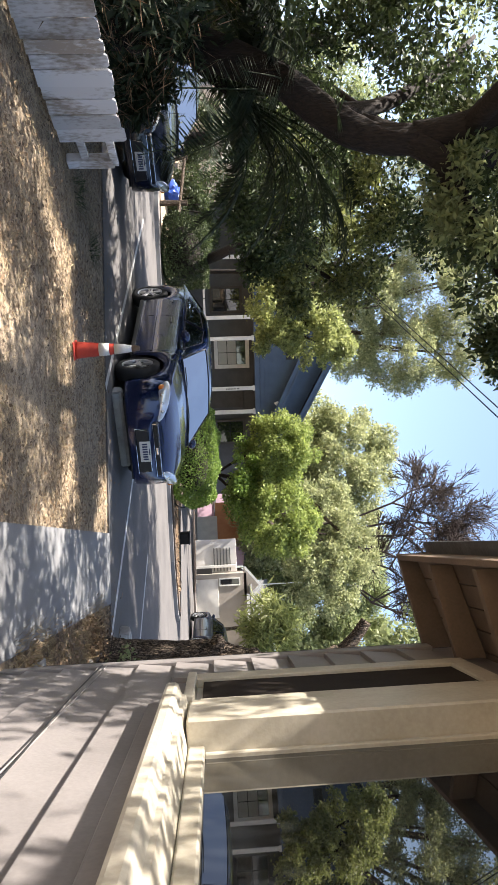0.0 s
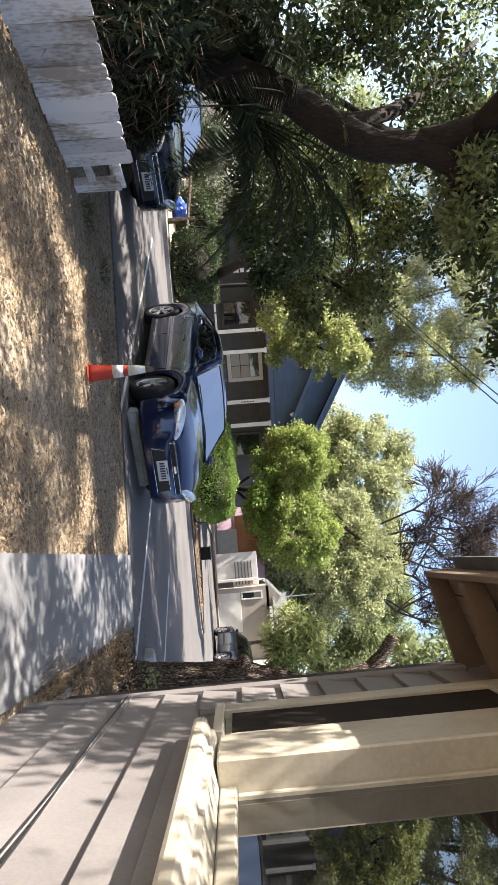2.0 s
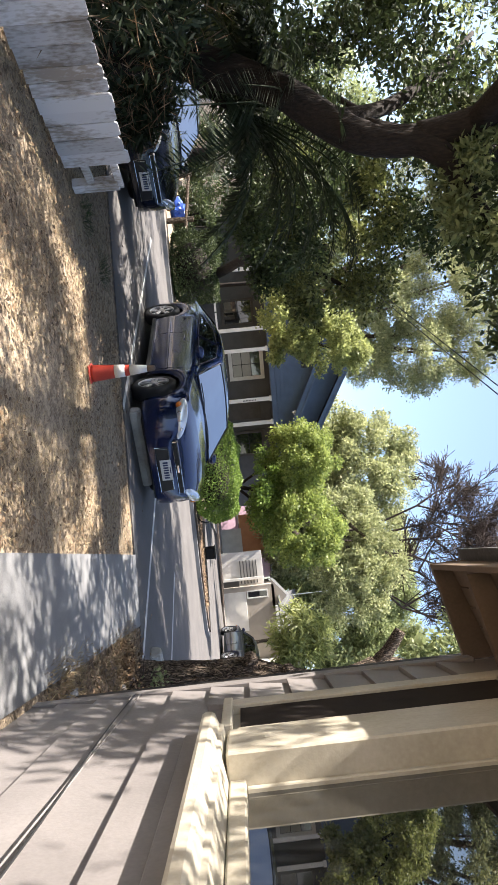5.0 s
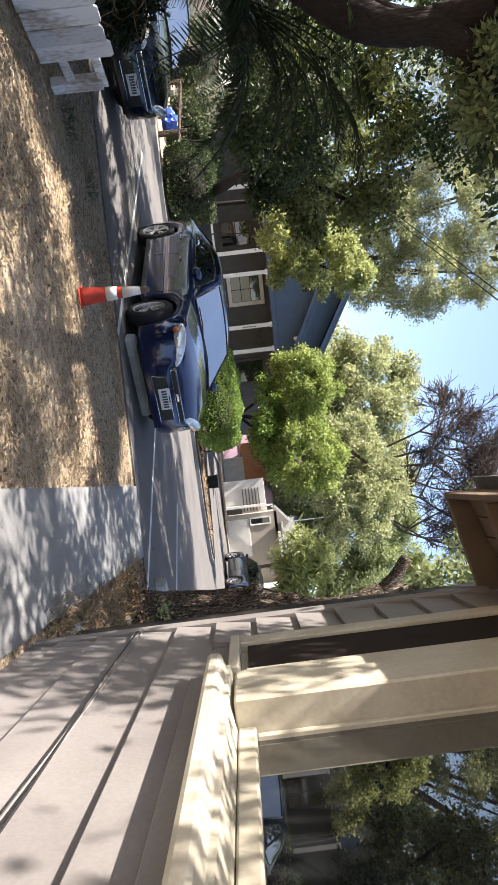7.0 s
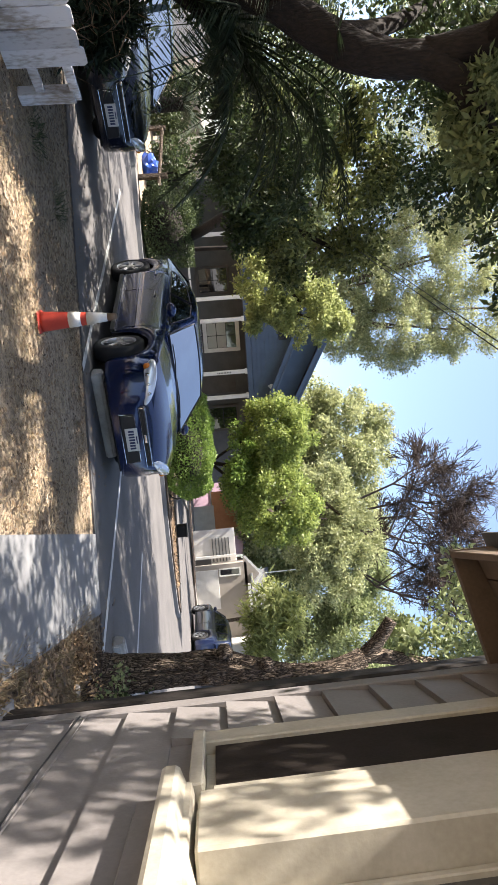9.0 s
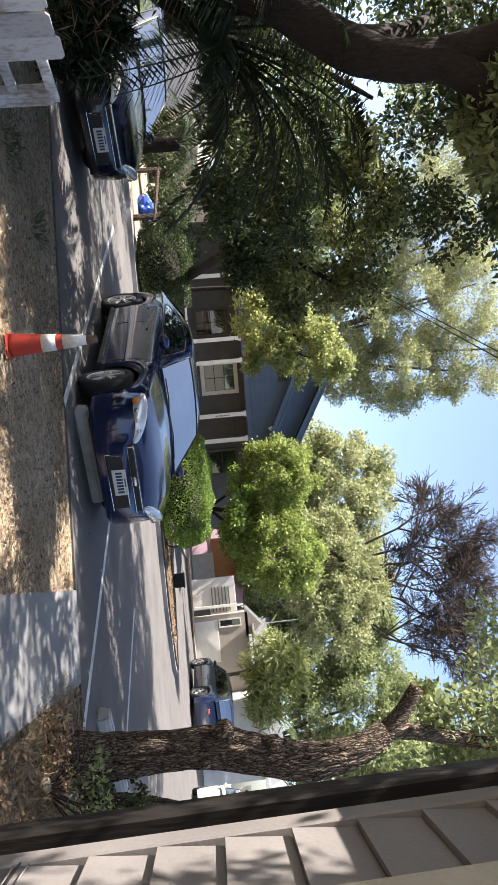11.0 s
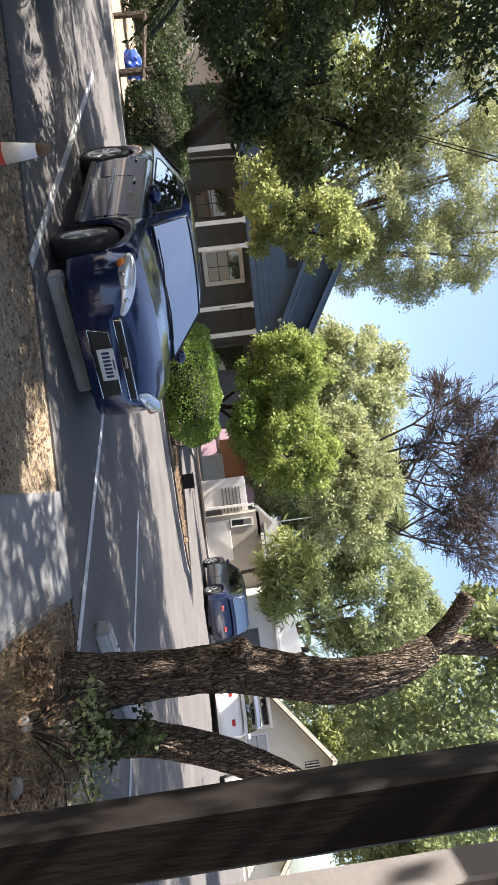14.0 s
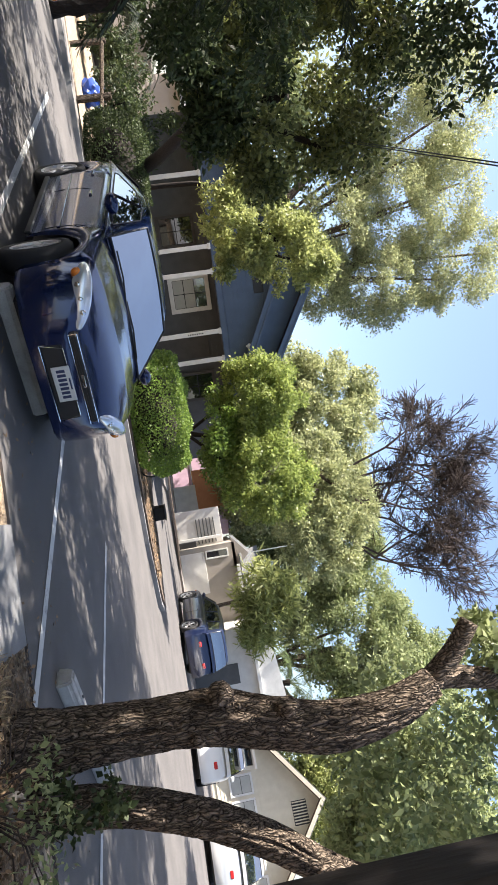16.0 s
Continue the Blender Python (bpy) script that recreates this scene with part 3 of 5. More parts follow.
def car(name, m, paint, label, spec, plate=True):
    """A car: x forward, y to its left, origin at the middle of the wheelbase on the road."""
    t = thing(name, m, label, "car", "parked cars")
    half, wb, rw = spec["half"], spec["base"] / 2, spec["wheel"]
    top, width, crownz = spec["top"], spec["width"], spec["crown"]
    x0, x1 = top[0][0], top[-1][0]
    arch = rw + 0.055

    def bottom(x):
        for c in (-wb, wb):
            if abs(x - c) < arch:
                return max(0.17, rw - 0.01 + math.sqrt(max(arch ** 2 - (x - c) ** 2, 0)))
        return 0.17 + 0.10 * max(0, (abs(x) - 1.95)) 

    xs = sorted(set([round(x0 + (x1 - x0) * i / 60, 4) for i in range(61)] + [round(c + arch * math.cos(math.pi * k / 14), 4) for c in (-wb, wb) for k in range(15)]))
    b = bmesh.new()
    rings = []
    for x in xs:
        w, zt, zb, cr = half * interp(x, width), interp(x, top), bottom(x), interp(x, crownz)
        zt = max(zt, zb + 0.05)
        h = zt - zb
        side = [(0.955, zb), (0.985, zb + 0.10 * h), (1.0, zb + 0.38 * h), (0.995, zb + 0.62 * h), (0.985, zb + 0.66 * h), (0.965, zb + 0.88 * h), (0.935, zb + 0.965 * h), (0.88, zt), (0.62, zt + 0.66 * cr), (0.32, zt + 0.92 * cr), (0.0, zt + cr)]
        right = [(-w * a, z) for a, z in side]
        left = [(w * a, z) for a, z in side[-2::-1]]
        rings.append([b.verts.new((x, y, z)) for y, z in right + left])
    for r0, r1 in zip(rings, rings[1:]):
        for k in range(len(r0) - 1):
            b.faces.new((r0[k], r0[k + 1], r1[k + 1], r1[k]))
    b.faces.new(rings[0])
    b.faces.new(rings[-1])
    bmesh.ops.recalc_face_normals(b, faces=b.faces[:])
    body = part("body", b, paint, t, smooth=True)
    part("underbody", box(x0 + 0.12, -half * 0.74, 0.14, x1 - 0.25, half * 0.74, 0.48), BLACK_TRIM, t)
    # the cabin: one shell, with panes set on it
    zr, hb, hr = spec["roof"], half * 0.90, half * spec["tumble"]
    peak = max(z for _, z in zr)

    def across(x, z):
        zb = interp(x, top) - 0.02
        return hb - (hb - hr) * min(1, max(0, (z - zb) / (peak - 0.05 - zb)))

    b = bmesh.new()
    rings = []
    n = 34
    for i in range(n + 1):
        x = zr[0][0] + (zr[-1][0] - zr[0][0]) * i / n
        z1, zb = interp(x, zr), interp(x, top) - 0.03
        z1 = max(z1, zb + 0.01)
        side = [(across(x, zb), zb)] + [(across(x, zb + (z1 - zb) * f), zb + (z1 - zb) * f) for f in (0.35, 0.7, 0.9)]
        we = across(x, z1)
        side += [(we * 0.96, zb + (z1 - zb) * 0.97 + 0.008), (we * 0.86, z1 + 0.012), (we * 0.5, z1 + 0.028), (0, z1 + 0.034)]
        ring = [(-y, z) for y, z in side] + [(y, z) for y, z in side[-2::-1]]
        rings.append([b.verts.new((x, y, z)) for y, z in ring])
    for r0, r1 in zip(rings, rings[1:]):
        for k in range(len(r0) - 1):
            b.faces.new((r0[k], r0[k + 1], r1[k + 1], r1[k]))
    bmesh.ops.recalc_face_normals(b, faces=b.faces[:])
    part("cabin", b, paint, t, smooth=True)

    def screen(name_, xa, xb, lab):
        b_ = bmesh.new()
        rows = []
        for i in range(9):
            x = xa + (xb - xa) * i / 8
            z1 = interp(x, zr)
            we = across(x, z1) * 0.985
            rows.append([b_.verts.new((x, we * f, z1 + 0.017 + 0.024 * (1 - f * f))) for f in (-1, -0.75, -0.4, 0, 0.4, 0.75, 1)])
        for r0, r1 in zip(rows, rows[1:]):
            for k in range(6):
                b_.faces.new((r0[k], r0[k + 1], r1[k + 1], r1[k]))
        bmesh.ops.recalc_face_normals(b_, faces=b_.faces[:])
        rim = [v.co.copy() for v in rows[0]] + [r[-1].co.copy() for r in rows[1:]] + [v.co.copy() for v in rows[-1][-2::-1]] + [r[0].co.copy() for r in rows[-2:0:-1]]
        pane = part(name_, b_, CAR_GLASS, t, lab, smooth=True)
        part("seal", tube(rim + rim[:1], 0.011, 6), BLACK_TRIM, pane, "black rubber seal")
        return pane

    screen("windscreen", *spec["screen"], "glossy windscreen reflecting the sky")
    screen("rear_window", *spec["rear"], "")
    xs1 = spec["screen"][1]
    zs1 = interp(xs1, zr) + 0.045
    for y0, y1 in ((0.48, -0.10), (-0.08, -0.58)):
        part("wiper", tube([(xs1 + 0.02, y0, zs1 - 0.005), (xs1 - 0.015, (y0 + y1) / 2, zs1 + 0.014), (xs1 - 0.02, y1, zs1 + 0.004)], 0.008, 6), BLACK_TRIM, t)
    for sgn in (-1, 1):
        for outline in spec["windows"]:
            b = bmesh.new()
            b.faces.new([b.verts.new((x, sgn * (across(x, z) + 0.008), z)) for x, z in outline])
            bmesh.ops.recalc_face_normals(b, faces=b.faces[:])
            part("side_window", b, CAR_GLASS, t)
            edge = [Vector((x, sgn * (across(x, z) + 0.009), z)) for x, z in outline]
            part("window_trim", tube(edge + edge[:1], 0.007, 6), BLACK_TRIM, t)
        # sill moulding, door seams, handles, mirror
        ys = sgn * half
        part("rocker", box(-wb + arch + 0.02, min(ys * 0.97, ys * 1.002), 0.165, wb - arch - 0.02, max(ys * 0.97, ys * 1.002), 0.225, 0.01), BLACK_TRIM, t)
        part("side_moulding", box(-wb + arch + 0.04, min(ys, ys * 1.012), 0.44, wb - arch - 0.04, max(ys, ys * 1.012), 0.475, 0.005), paint, t)
        for xd in spec["doors"]:
            part("door_seam", tube([(xd, ys * 0.972, 0.22), (xd, ys * 1.001, 0.40), (xd, ys * 0.994, 0.62), (xd - 0.02, ys * 0.955, 0.77)], 0.004, 5), BLACK_TRIM, t)
        for xh in spec["handles"]:
            part("door_handle", box(xh - 0.09, min(ys * 0.96, ys * 1.0), 0.685, xh + 0.09, max(ys * 0.96, ys * 1.0), 0.715, 0.01), paint, t)
        xm, zm = spec["mirror"]
        b = bmesh.new()
        bmesh.ops.create_icosphere(b, subdivisions=2, radius=1.0, matrix=Matrix.LocRotScale((xm, sgn * (half + 0.07), zm), None, (0.07, 0.10, 0.065)))
        mir = part("wing_mirror", b, paint, t, smooth=True)
        part("mirror_stem", box(xm - 0.03, min(sgn * half * 0.9, sgn * (half + 0.04)), zm - 0.04, xm + 0.03, max(sgn * half * 0.9, sgn * (half + 0.04)), zm - 0.01, 0.008), BLACK_TRIM, mir)
        # lamps
        lx, ly, lz, la = spec["headlamp"]
        b = bmesh.new()
        bmesh.ops.create_uvsphere(b, u_segments=20, v_segments=12, radius=1.0, matrix=Matrix.LocRotScale((lx, sgn * ly, lz), Euler((0, radians(14), sgn * radians(la))), (0.27, 0.070, 0.085)))
        lamp = part("headlight", b, LAMP_CLEAR, t, "clear swept headlight", smooth=True)
        for off, r in ((0.14, 0.028), (0.04, 0.038), (-0.07, 0.038)):
            d = Matrix.Rotation(sgn * radians(la), 3, "Z") @ Vector((off, 0, 0))
            nrm = Matrix.Rotation(sgn * radians(la), 3, "Z") @ Vector((0, sgn * 1.0, 0))
            b = bmesh.new()
            bmesh.ops.create_uvsphere(b, u_segments=12, v_segments=8, radius=r, matrix=Matrix.Translation(Vector((lx, sgn * ly, lz)) + d + nrm * 0.034))
            part("reflector", b, CHROME, lamp, smooth=True)
        d = Matrix.Rotation(sgn * radians(la), 3, "Z") @ Vector((-0.175, sgn * 0.012, 0.0))
        b = bmesh.new()
        bmesh.ops.create_uvsphere(b, u_segments=12, v_segments=8, radius=1.0, matrix=Matrix.LocRotScale(Vector((lx, sgn * ly, lz)) + d, Euler((0, 0, sgn * radians(la))), (0.044, 0.052, 0.046)))
        part("turn_signal", b, AMBER, lamp, "amber turn signal", smooth=True)
        b = box(x0 - 0.012, sgn * half * 0.36, 0.60, x0 + 0.10, sgn * half * 0.58, 0.70, 0.02)
        part("tail_light", b, RED_LENS, t, "red tail light")
    # face: grilles, emblem, plate
    xf = x1
    part("upper_grille", box(xf - 0.10, -0.40, spec["grille"], xf + 0.012, 0.40, spec["grille"] + 0.075, 0.02), BLACK_TRIM, t)
    gz = spec["grille"]
    edge = [(xf + 0.013, -0.40, gz + 0.006), (xf + 0.013, 0.40, gz + 0.006), (xf + 0.013, 0.40, gz + 0.070), (xf + 0.013, -0.40, gz + 0.070)]
    part("grille_trim", tube(edge + edge[:1], 0.004, 6), CHROME, t, "thin chrome grille surround")
    for k in range(3):
        part("grille_bar", box(xf + 0.011, -0.38, gz + 0.018 + 0.018 * k, xf + 0.016, 0.38, gz + 0.022 + 0.018 * k), BLACK_TRIM, t)
    part("emblem", box(xf + 0.014, -0.055, gz + 0.025, xf + 0.024, 0.055, gz + 0.052, 0.006), CHROME, t)
    part("lower_grille", box(xf - 0.08, -0.34, gz - 0.23, xf + 0.010, 0.34, gz - 0.05, 0.02), BLACK_TRIM, t)
    edge = [(xf + 0.011, -0.34, gz - 0.225), (xf + 0.011, 0.34, gz - 0.225), (xf + 0.011, 0.30, gz - 0.055), (xf + 0.011, -0.30, gz - 0.055)]
    part("grille_trim", tube(edge + edge[:1], 0.004, 6), CHROME, t)
    if plate:
        p = part("number_plate", box(xf + 0.012, -0.155, gz - 0.185, xf + 0.022, 0.155, gz - 0.045, 0.004), TRIM_WHITE, t, "white number plate with blue characters")
        for k in range(7):
            y = -0.115 + 0.038 * k
            part("plate_bar", box(xf + 0.0221, y - 0.012, gz - 0.15, xf + 0.024, y + 0.012, gz - 0.085), INK, p)
        part("plate_bar", box(xf + 0.0221, -0.05, gz - 0.070, xf + 0.024, 0.05, gz - 0.058), INK, p)
    # wheels
    for cx in (-wb, wb):
        for sgn in (-1, 1):
            hub = part("wheel", lathe([(0.0, -0.09), (rw * 0.64, -0.09), (rw * 0.66, -0.02), (rw * 0.62, 0.03), (0, 0.03)], 28, "y"), WHEEL_WELL, t)
            hub.matrix_basis = Matrix.Translation((cx, sgn * (half - 0.10), rw)) @ Matrix.Rotation((0 if sgn > 0 else math.pi) - radians(spec["steer"] if cx > 0 else 0), 4, "Z")
            part("tyre", lathe([(rw * 0.66, -0.095), (rw * 0.90, -0.10), (rw * 0.985, -0.075), (rw, -0.03), (rw, 0.03), (rw * 0.985, 0.075), (rw * 0.90, 0.10), (rw * 0.70, 0.095), (rw * 0.655, 0.07)], 36, "y", caps=False), RUBBER, hub, smooth=True)
            b = lathe([(rw * 0.69, 0.082), (rw * 0.69, 0.096), (rw * 0.62, 0.088), (rw * 0.60, 0.06)], 32, "y", caps=False)
            for k in range(10):
                a = 2 * math.pi * (k // 2) / 5 + (0.17 if k % 2 else -0.17)
                bb = bmesh.new()
                box(0.03, 0.062, -0.013, rw * 0.64, 0.090, 0.013, 0.004, bm=bb)
                bmesh.ops.rotate(bb, verts=bb.verts[:], cent=(0, 0, 0), matrix=Matrix.Rotation(a, 3, "Y"))
                tmp = bpy.data.meshes.new("tmp")
                bb.to_mesh(tmp)
                bb.free()
                b.from_mesh(tmp)
                bpy.data.meshes.remove(tmp)
            lathe([(0.055, 0.06), (0.055, 0.094), (0.03, 0.10), (0.0, 0.10)], 16, "y", b)
            part("rim", b, ALLOY, hub, "alloy rim with five split spokes")
    return t


SEDAN = dict(
    steer=10,
    half=0.83, base=2.80, wheel=0.30,
    top=[(-2.30, 0.58), (-2.27, 0.70), (-2.15, 0.83), (-1.9, 0.895), (-1.4, 0.90), (-0.5, 0.885), (0.6, 0.86), (1.05, 0.85), (1.4, 0.815), (1.75, 0.765), (1.95, 0.715), (2.08, 0.665), (2.18, 0.60), (2.24, 0.52), (2.26, 0.48)],
    width=[(-2.30, 0.62), (-2.15, 0.84), (-1.8, 0.96), (-1.2, 1.0), (1.3, 1.0), (1.7, 0.975), (1.88, 0.93), (2.02, 0.86), (2.14, 0.74), (2.22, 0.62), (2.26, 0.52)],
    crown=[(-2.3, 0.02), (-1.9, 0.03), (1.2, 0.06), (1.6, 0.06), (2.05, 0.045), (2.26, 0.02)],
    roof=[(-1.98, 0.87), (-1.55, 1.03), (-1.15, 1.19), (-0.8, 1.25), (-0.3, 1.268), (0.15, 1.25), (0.35, 1.215), (0.72, 1.035), (1.11, 0.85)], tumble=0.66,
    screen=(0.40, 1.075), rear=(-1.82, -1.22),
    windows=[[(0.74, 0.90), (0.26, 1.155), (-0.22, 1.185), (-0.28, 0.905)], [(-0.35, 0.908), (-0.29, 1.176), (-0.85, 1.14), (-1.32, 0.97), (-1.30, 0.93)]],
    doors=(0.98, -0.31, -1.10), handles=(-0.12, -0.98), mirror=(0.72, 0.93), headlamp=(2.035, 0.595, 0.640, -52), grille=0.505)
SUV = dict(SEDAN, steer=0, half=0.88, base=2.67, wheel=0.34,
    top=[(-2.10, 0.55), (-2.05, 0.85), (-1.9, 0.96), (0.6, 0.94), (1.2, 0.92), (1.7, 0.86), (2.05, 0.72), (2.12, 0.55)],
    width=[(-2.1, 0.9), (-1.8, 0.97), (1.3, 1.0), (1.8, 0.94), (2.12, 0.7)], crown=[(-2.1, 0.02), (2.12, 0.03)],
    roof=[(-2.06, 0.92), (-1.95, 1.30), (-1.8, 1.50), (-0.6, 1.56), (0.3, 1.52), (0.6, 1.42), (1.3, 0.93)], tumble=0.72, screen=(0.62, 1.2), rear=(-2.03, -1.86),
    windows=[[(0.95, 0.98), (0.42, 1.38), (-0.25, 1.44), (-0.25, 0.98)], [(-0.33, 0.98), (-0.33, 1.44), (-1.1, 1.44), (-1.1, 0.98)], [(-1.18, 0.99), (-1.18, 1.43), (-1.72, 1.38), (-1.85, 1.02)]],
    doors=(0.98, -0.29, -1.14), handles=(-0.12, -0.98), mirror=(0.85, 1.02), headlamp=(1.85, 0.66, 0.72, -45), grille=0.56)
MID = Vector((-3.765, 9.99, 0))


def facing(place, fwd):
    return Matrix.Translation(place) @ Matrix.Rotation(math.atan2(fwd[1], fwd[0]), 4, "Z")


car("blue_sedan", facing(MID + LF * 0.83, FD), BLUE_PAINT, "metallic blue compact sedan parked nose-in at a wheel stop", SEDAN)
car("dark_sedan", facing((-8.0, 10.0, 0), (0.93, -0.37)), NAVY_PAINT, "dark navy sedan parked beyond the palm fronds", SEDAN)
car("blue_van", facing((3.82, 28.6, 0.0), (-0.27, 0.96)), VAN_BLUE, "dark blue station car parked at the sunny kerb", SUV, False)
hatchback = car("white_suv", facing((6.95, 24.9, 0.0), (0.33, 0.94)), WHITE_CAR, "white car with its tailgate raised behind the trunks", SUV, False)
b = prism([(-2.02, 1.46), (-2.85, 1.72), (-2.87, 1.78), (-2.04, 1.53)], 1.36, "y")
bmesh.ops.translate(b, verts=b.verts[:], vec=(0, -0.68, 0))
gate = part("tailgate", b, WHITE_CAR, hatchback, "raised white tailgate")
b = prism([(-2.20, 1.505), (-2.74, 1.675), (-2.742, 1.668), (-2.202, 1.498)], 1.16, "y")
bmesh.ops.translate(b, verts=b.verts[:], vec=(0, -0.58, 0))
part("tailgate_glass", b, CAR_GLASS, gate, "dark tailgate glass")
car("silver_car", facing((9.7, 24.2, 0.0), (0.40, 0.92)), SILVER_PAINT, "silver car parked behind the second stem", SUV, False)


# ---- houses across the road ----
def rake(u0, z0, u1, z1, v, depth=0.22, thick=0.06):
    """A sloping roof-edge board between two places on a facade."""
    b = bmesh.new()
    pts = [(u0, z0), (u1, z1), (u1, z1 - depth), (u0, z0 - depth)]
    prism(pts, thick, "y", b)
    bmesh.ops.translate(b, verts=b.verts[:], vec=(0, v, 0))
    return b


def lap_wall(u0, u1, z0, z1, v, step, mat, parent, bm=None):
    """A boarded wall face, one mesh, each board proud at its lower edge."""
    b = bm or bmesh.new()
    z = z0
    while z < z1 - 0.01:
        zt = min(z + step, z1)
        f = [b.verts.new(p) for p in ((u0, v - 0.018, z), (u1, v - 0.018, z), (u1, v, zt), (u0, v, zt))]
        b.faces.new(f)
        g = [b.verts.new(p) for p in ((u0, v, z), (u1, v, z), (u1, v - 0.018, z), (u0, v - 0.018, z))]
        b.faces.new(g)
        z = zt
    return part("siding", b, mat, parent)


def sash_window(u0, u1, z0, z1, v, parent, cols, rows, frame=0.09, pane=HOUSE_GLASS, mat=TRIM_WHITE, pale=None):
    w = part("window", box(u0, v + 0.02, z0, u1, v + 0.05, z1), BLACK_TRIM, parent)
    for a, b_, c, d in ((u0, u0 + frame, z0, z1), (u1 - frame, u1, z0, z1), (u0 + frame, u1 - frame, z0, z0 + frame), (u0 + frame, u1 - frame, z1 - frame, z1)):
        part("frame", box(a, v - 0.03, c, b_, v + 0.03, d, 0.006), mat, w)
    iu, iz = (u1 - u0 - 2 * frame) / cols, (z1 - z0 - 2 * frame) / rows
    for i in range(cols):
        for j in range(rows):
            a, c = u0 + frame + i * iu, z0 + frame + j * iz
            part("pane", box(a + 0.012, v + 0.005, c + 0.012, a + iu - 0.012, v + 0.012, c + iz - 0.012), BLIND if pale and pale(i, j) else pane, w)
    return w


# door and window frames painted dark for the shade inside the porch
PORCH_DOOR = material("porch_shade_woodwork", (0.085, 0.075, 0.066), 0.6, dark=(0.055, 0.048, 0.042), scale=4, fine=60, bump=0.1)
BLIND = material("pale_blind", (0.42, 0.42, 0.38), 0.6, dark=(0.34, 0.34, 0.31), scale=3, fine=40, bump=0.05)


def blue_house():
    m = Matrix.Translation((-5.944, 23.061, 0.10)) @ Matrix.Rotation(math.atan2(0.408, 0.913), 4, "Z")
    h = thing("blue_house", m, "slate blue wooden bungalow with a shaded porch and white posts", "house")
    part("wall", box(-6.5, 1.72, 0, 4.6, 9, 3.3), GREY_WALL, h, "dark grey porch wall")
    lap_wall(-6.5, 4.6, 0.3, 2.85, 1.70, 0.16, GREY_WALL, h)
    part("porch_floor", box(-6.4, 0.0, 0.0, 2.6, 1.70, 0.42, 0.02), GREY_WALL, h)
    for u in (-4.6, -2.55, -1.81, 0.0, 0.87):
        p = part("post", box(u - 0.065, 0.02, 0.42, u + 0.065, 0.15, 2.80, 0.01), TRIM_WHITE, h, "white square porch post")
        part("post_cap", box(u - 0.09, 0.0, 2.72, u + 0.09, 0.17, 2.80, 0.008), TRIM_WHITE, p)
        if u == 0.0:
            for k in range(9):
                part("number_bar", box(u - 0.02, 0.012, 1.75 + 0.055 * k, u + 0.02, 0.019, 1.785 + 0.055 * k), GREY_WALL, p)
    part("beam", box(-6.4, 0.0, 2.80, 2.4, 0.18, 2.98, 0.01), BLUE_SIDING, h)
    # porch gable and, behind it, the gable of the house
    pu, pz, slope = -2.2, 5.02, 0.47
    b = prism([(pu - 4.2, 2.98), (pu + 4.2, 2.98), (pu, pz - 0.06)], 0.10, "y")
    part("porch_gable", b, BLUE_SIDING, h)
    b = bmesh.new()
    z = 3.0
    while z < 4.8:
        w = (pz - 0.1 - z) / slope
        box(pu - w, -0.012, z, pu + w, 0.0, z + 0.012, bm=b)
        z += 0.15
    part("clapboard", b, BLUE_SIDING, h)
    hu, hz, hs = -1.22, 6.02, 0.53
    b = prism([(hu - 5.4, 3.1), (hu + 5.4, 3.1), (hu, hz - 0.05)], 0.10, "y")
    bmesh.ops.translate(b, verts=b.verts[:], vec=(0, 1.5, 0))
    part("house_gable", b, BLUE_SIDING, h)
    for (cu, cz, sl, v, reach) in ((pu, pz, slope, -0.40, 4.9), (hu, hz, hs, 0.9, 5.9)):
        for s in (-1, 1):
            part("rake_board", rake(cu, cz + 0.06, cu + s * reach, cz + 0.06 - sl * reach, v, 0.20, 0.05), BLUE_SIDING, h, "dark blue roof edge board")
            part("rake_trim", rake(cu, cz + 0.10, cu + s * reach, cz + 0.10 - sl * reach, v - 0.03, 0.06, 0.03), BLUE_SIDING, h)
            bb = bmesh.new()
            prism([(cu, cz + 0.06), (cu + s * reach, cz + 0.06 - sl * reach), (cu + s * reach, cz + 0.12 - sl * reach), (cu, cz + 0.12)], 9 if v > 0 else 2.4, "y", bb)
            bmesh.ops.translate(bb, verts=bb.verts[:], vec=(0, v + 0.051, 0))
            part("roof", bb, ROOFING, h, "grey shingle roof")
    part("gable_vent", box(-1.45, -0.03, 3.95, -1.0, 0.01, 4.25, 0.01), BLACK_TRIM, h)
    sash_window(-1.72, -0.52, 1.38, 2.72, 1.64, h, 2, 3, 0.14, HOUSE_GLASS, TRIM_WHITE, lambda i, j: j < 2)
    part("door", box(0.22, 1.63, 0.42, 1.02, 1.69, 2.45, 0.01), PORCH_DOOR, h, "dark front door in the porch shade")
    sash_window(1.5, 2.5, 1.3, 2.5, 1.64, h, 2, 2, 0.09, mat=PORCH_DOOR)
    sash_window(-3.6, -2.6, 1.3, 2.5, 1.64, h, 2, 2, 0.09, mat=PORCH_DOOR)
    for u in (-5.2, -4.2, -3.2):
        part("rail", box(u, 0.05, 1.05, u + 0.95, 0.10, 1.12), TRIM_WHITE, h)
    lamp = part("flood_lamp", lathe([(0.03, 0), (0.05, 0.10), (0.085, 0.14), (0.085, 0.16), (0.0, 0.165)], 14), TRIM_WHITE, h, "white outdoor flood lamp", smooth=True)
    lamp.matrix_basis = Matrix.Translation((0.55, -0.15, 3.50)) @ pose(0, 0, 0, 60, 0, 0)
    part("lamp_arm", tube([(0.55, 0.0, 3.58), (0.55, -0.15, 3.50)], 0.018, 8), TRIM_WHITE, h)


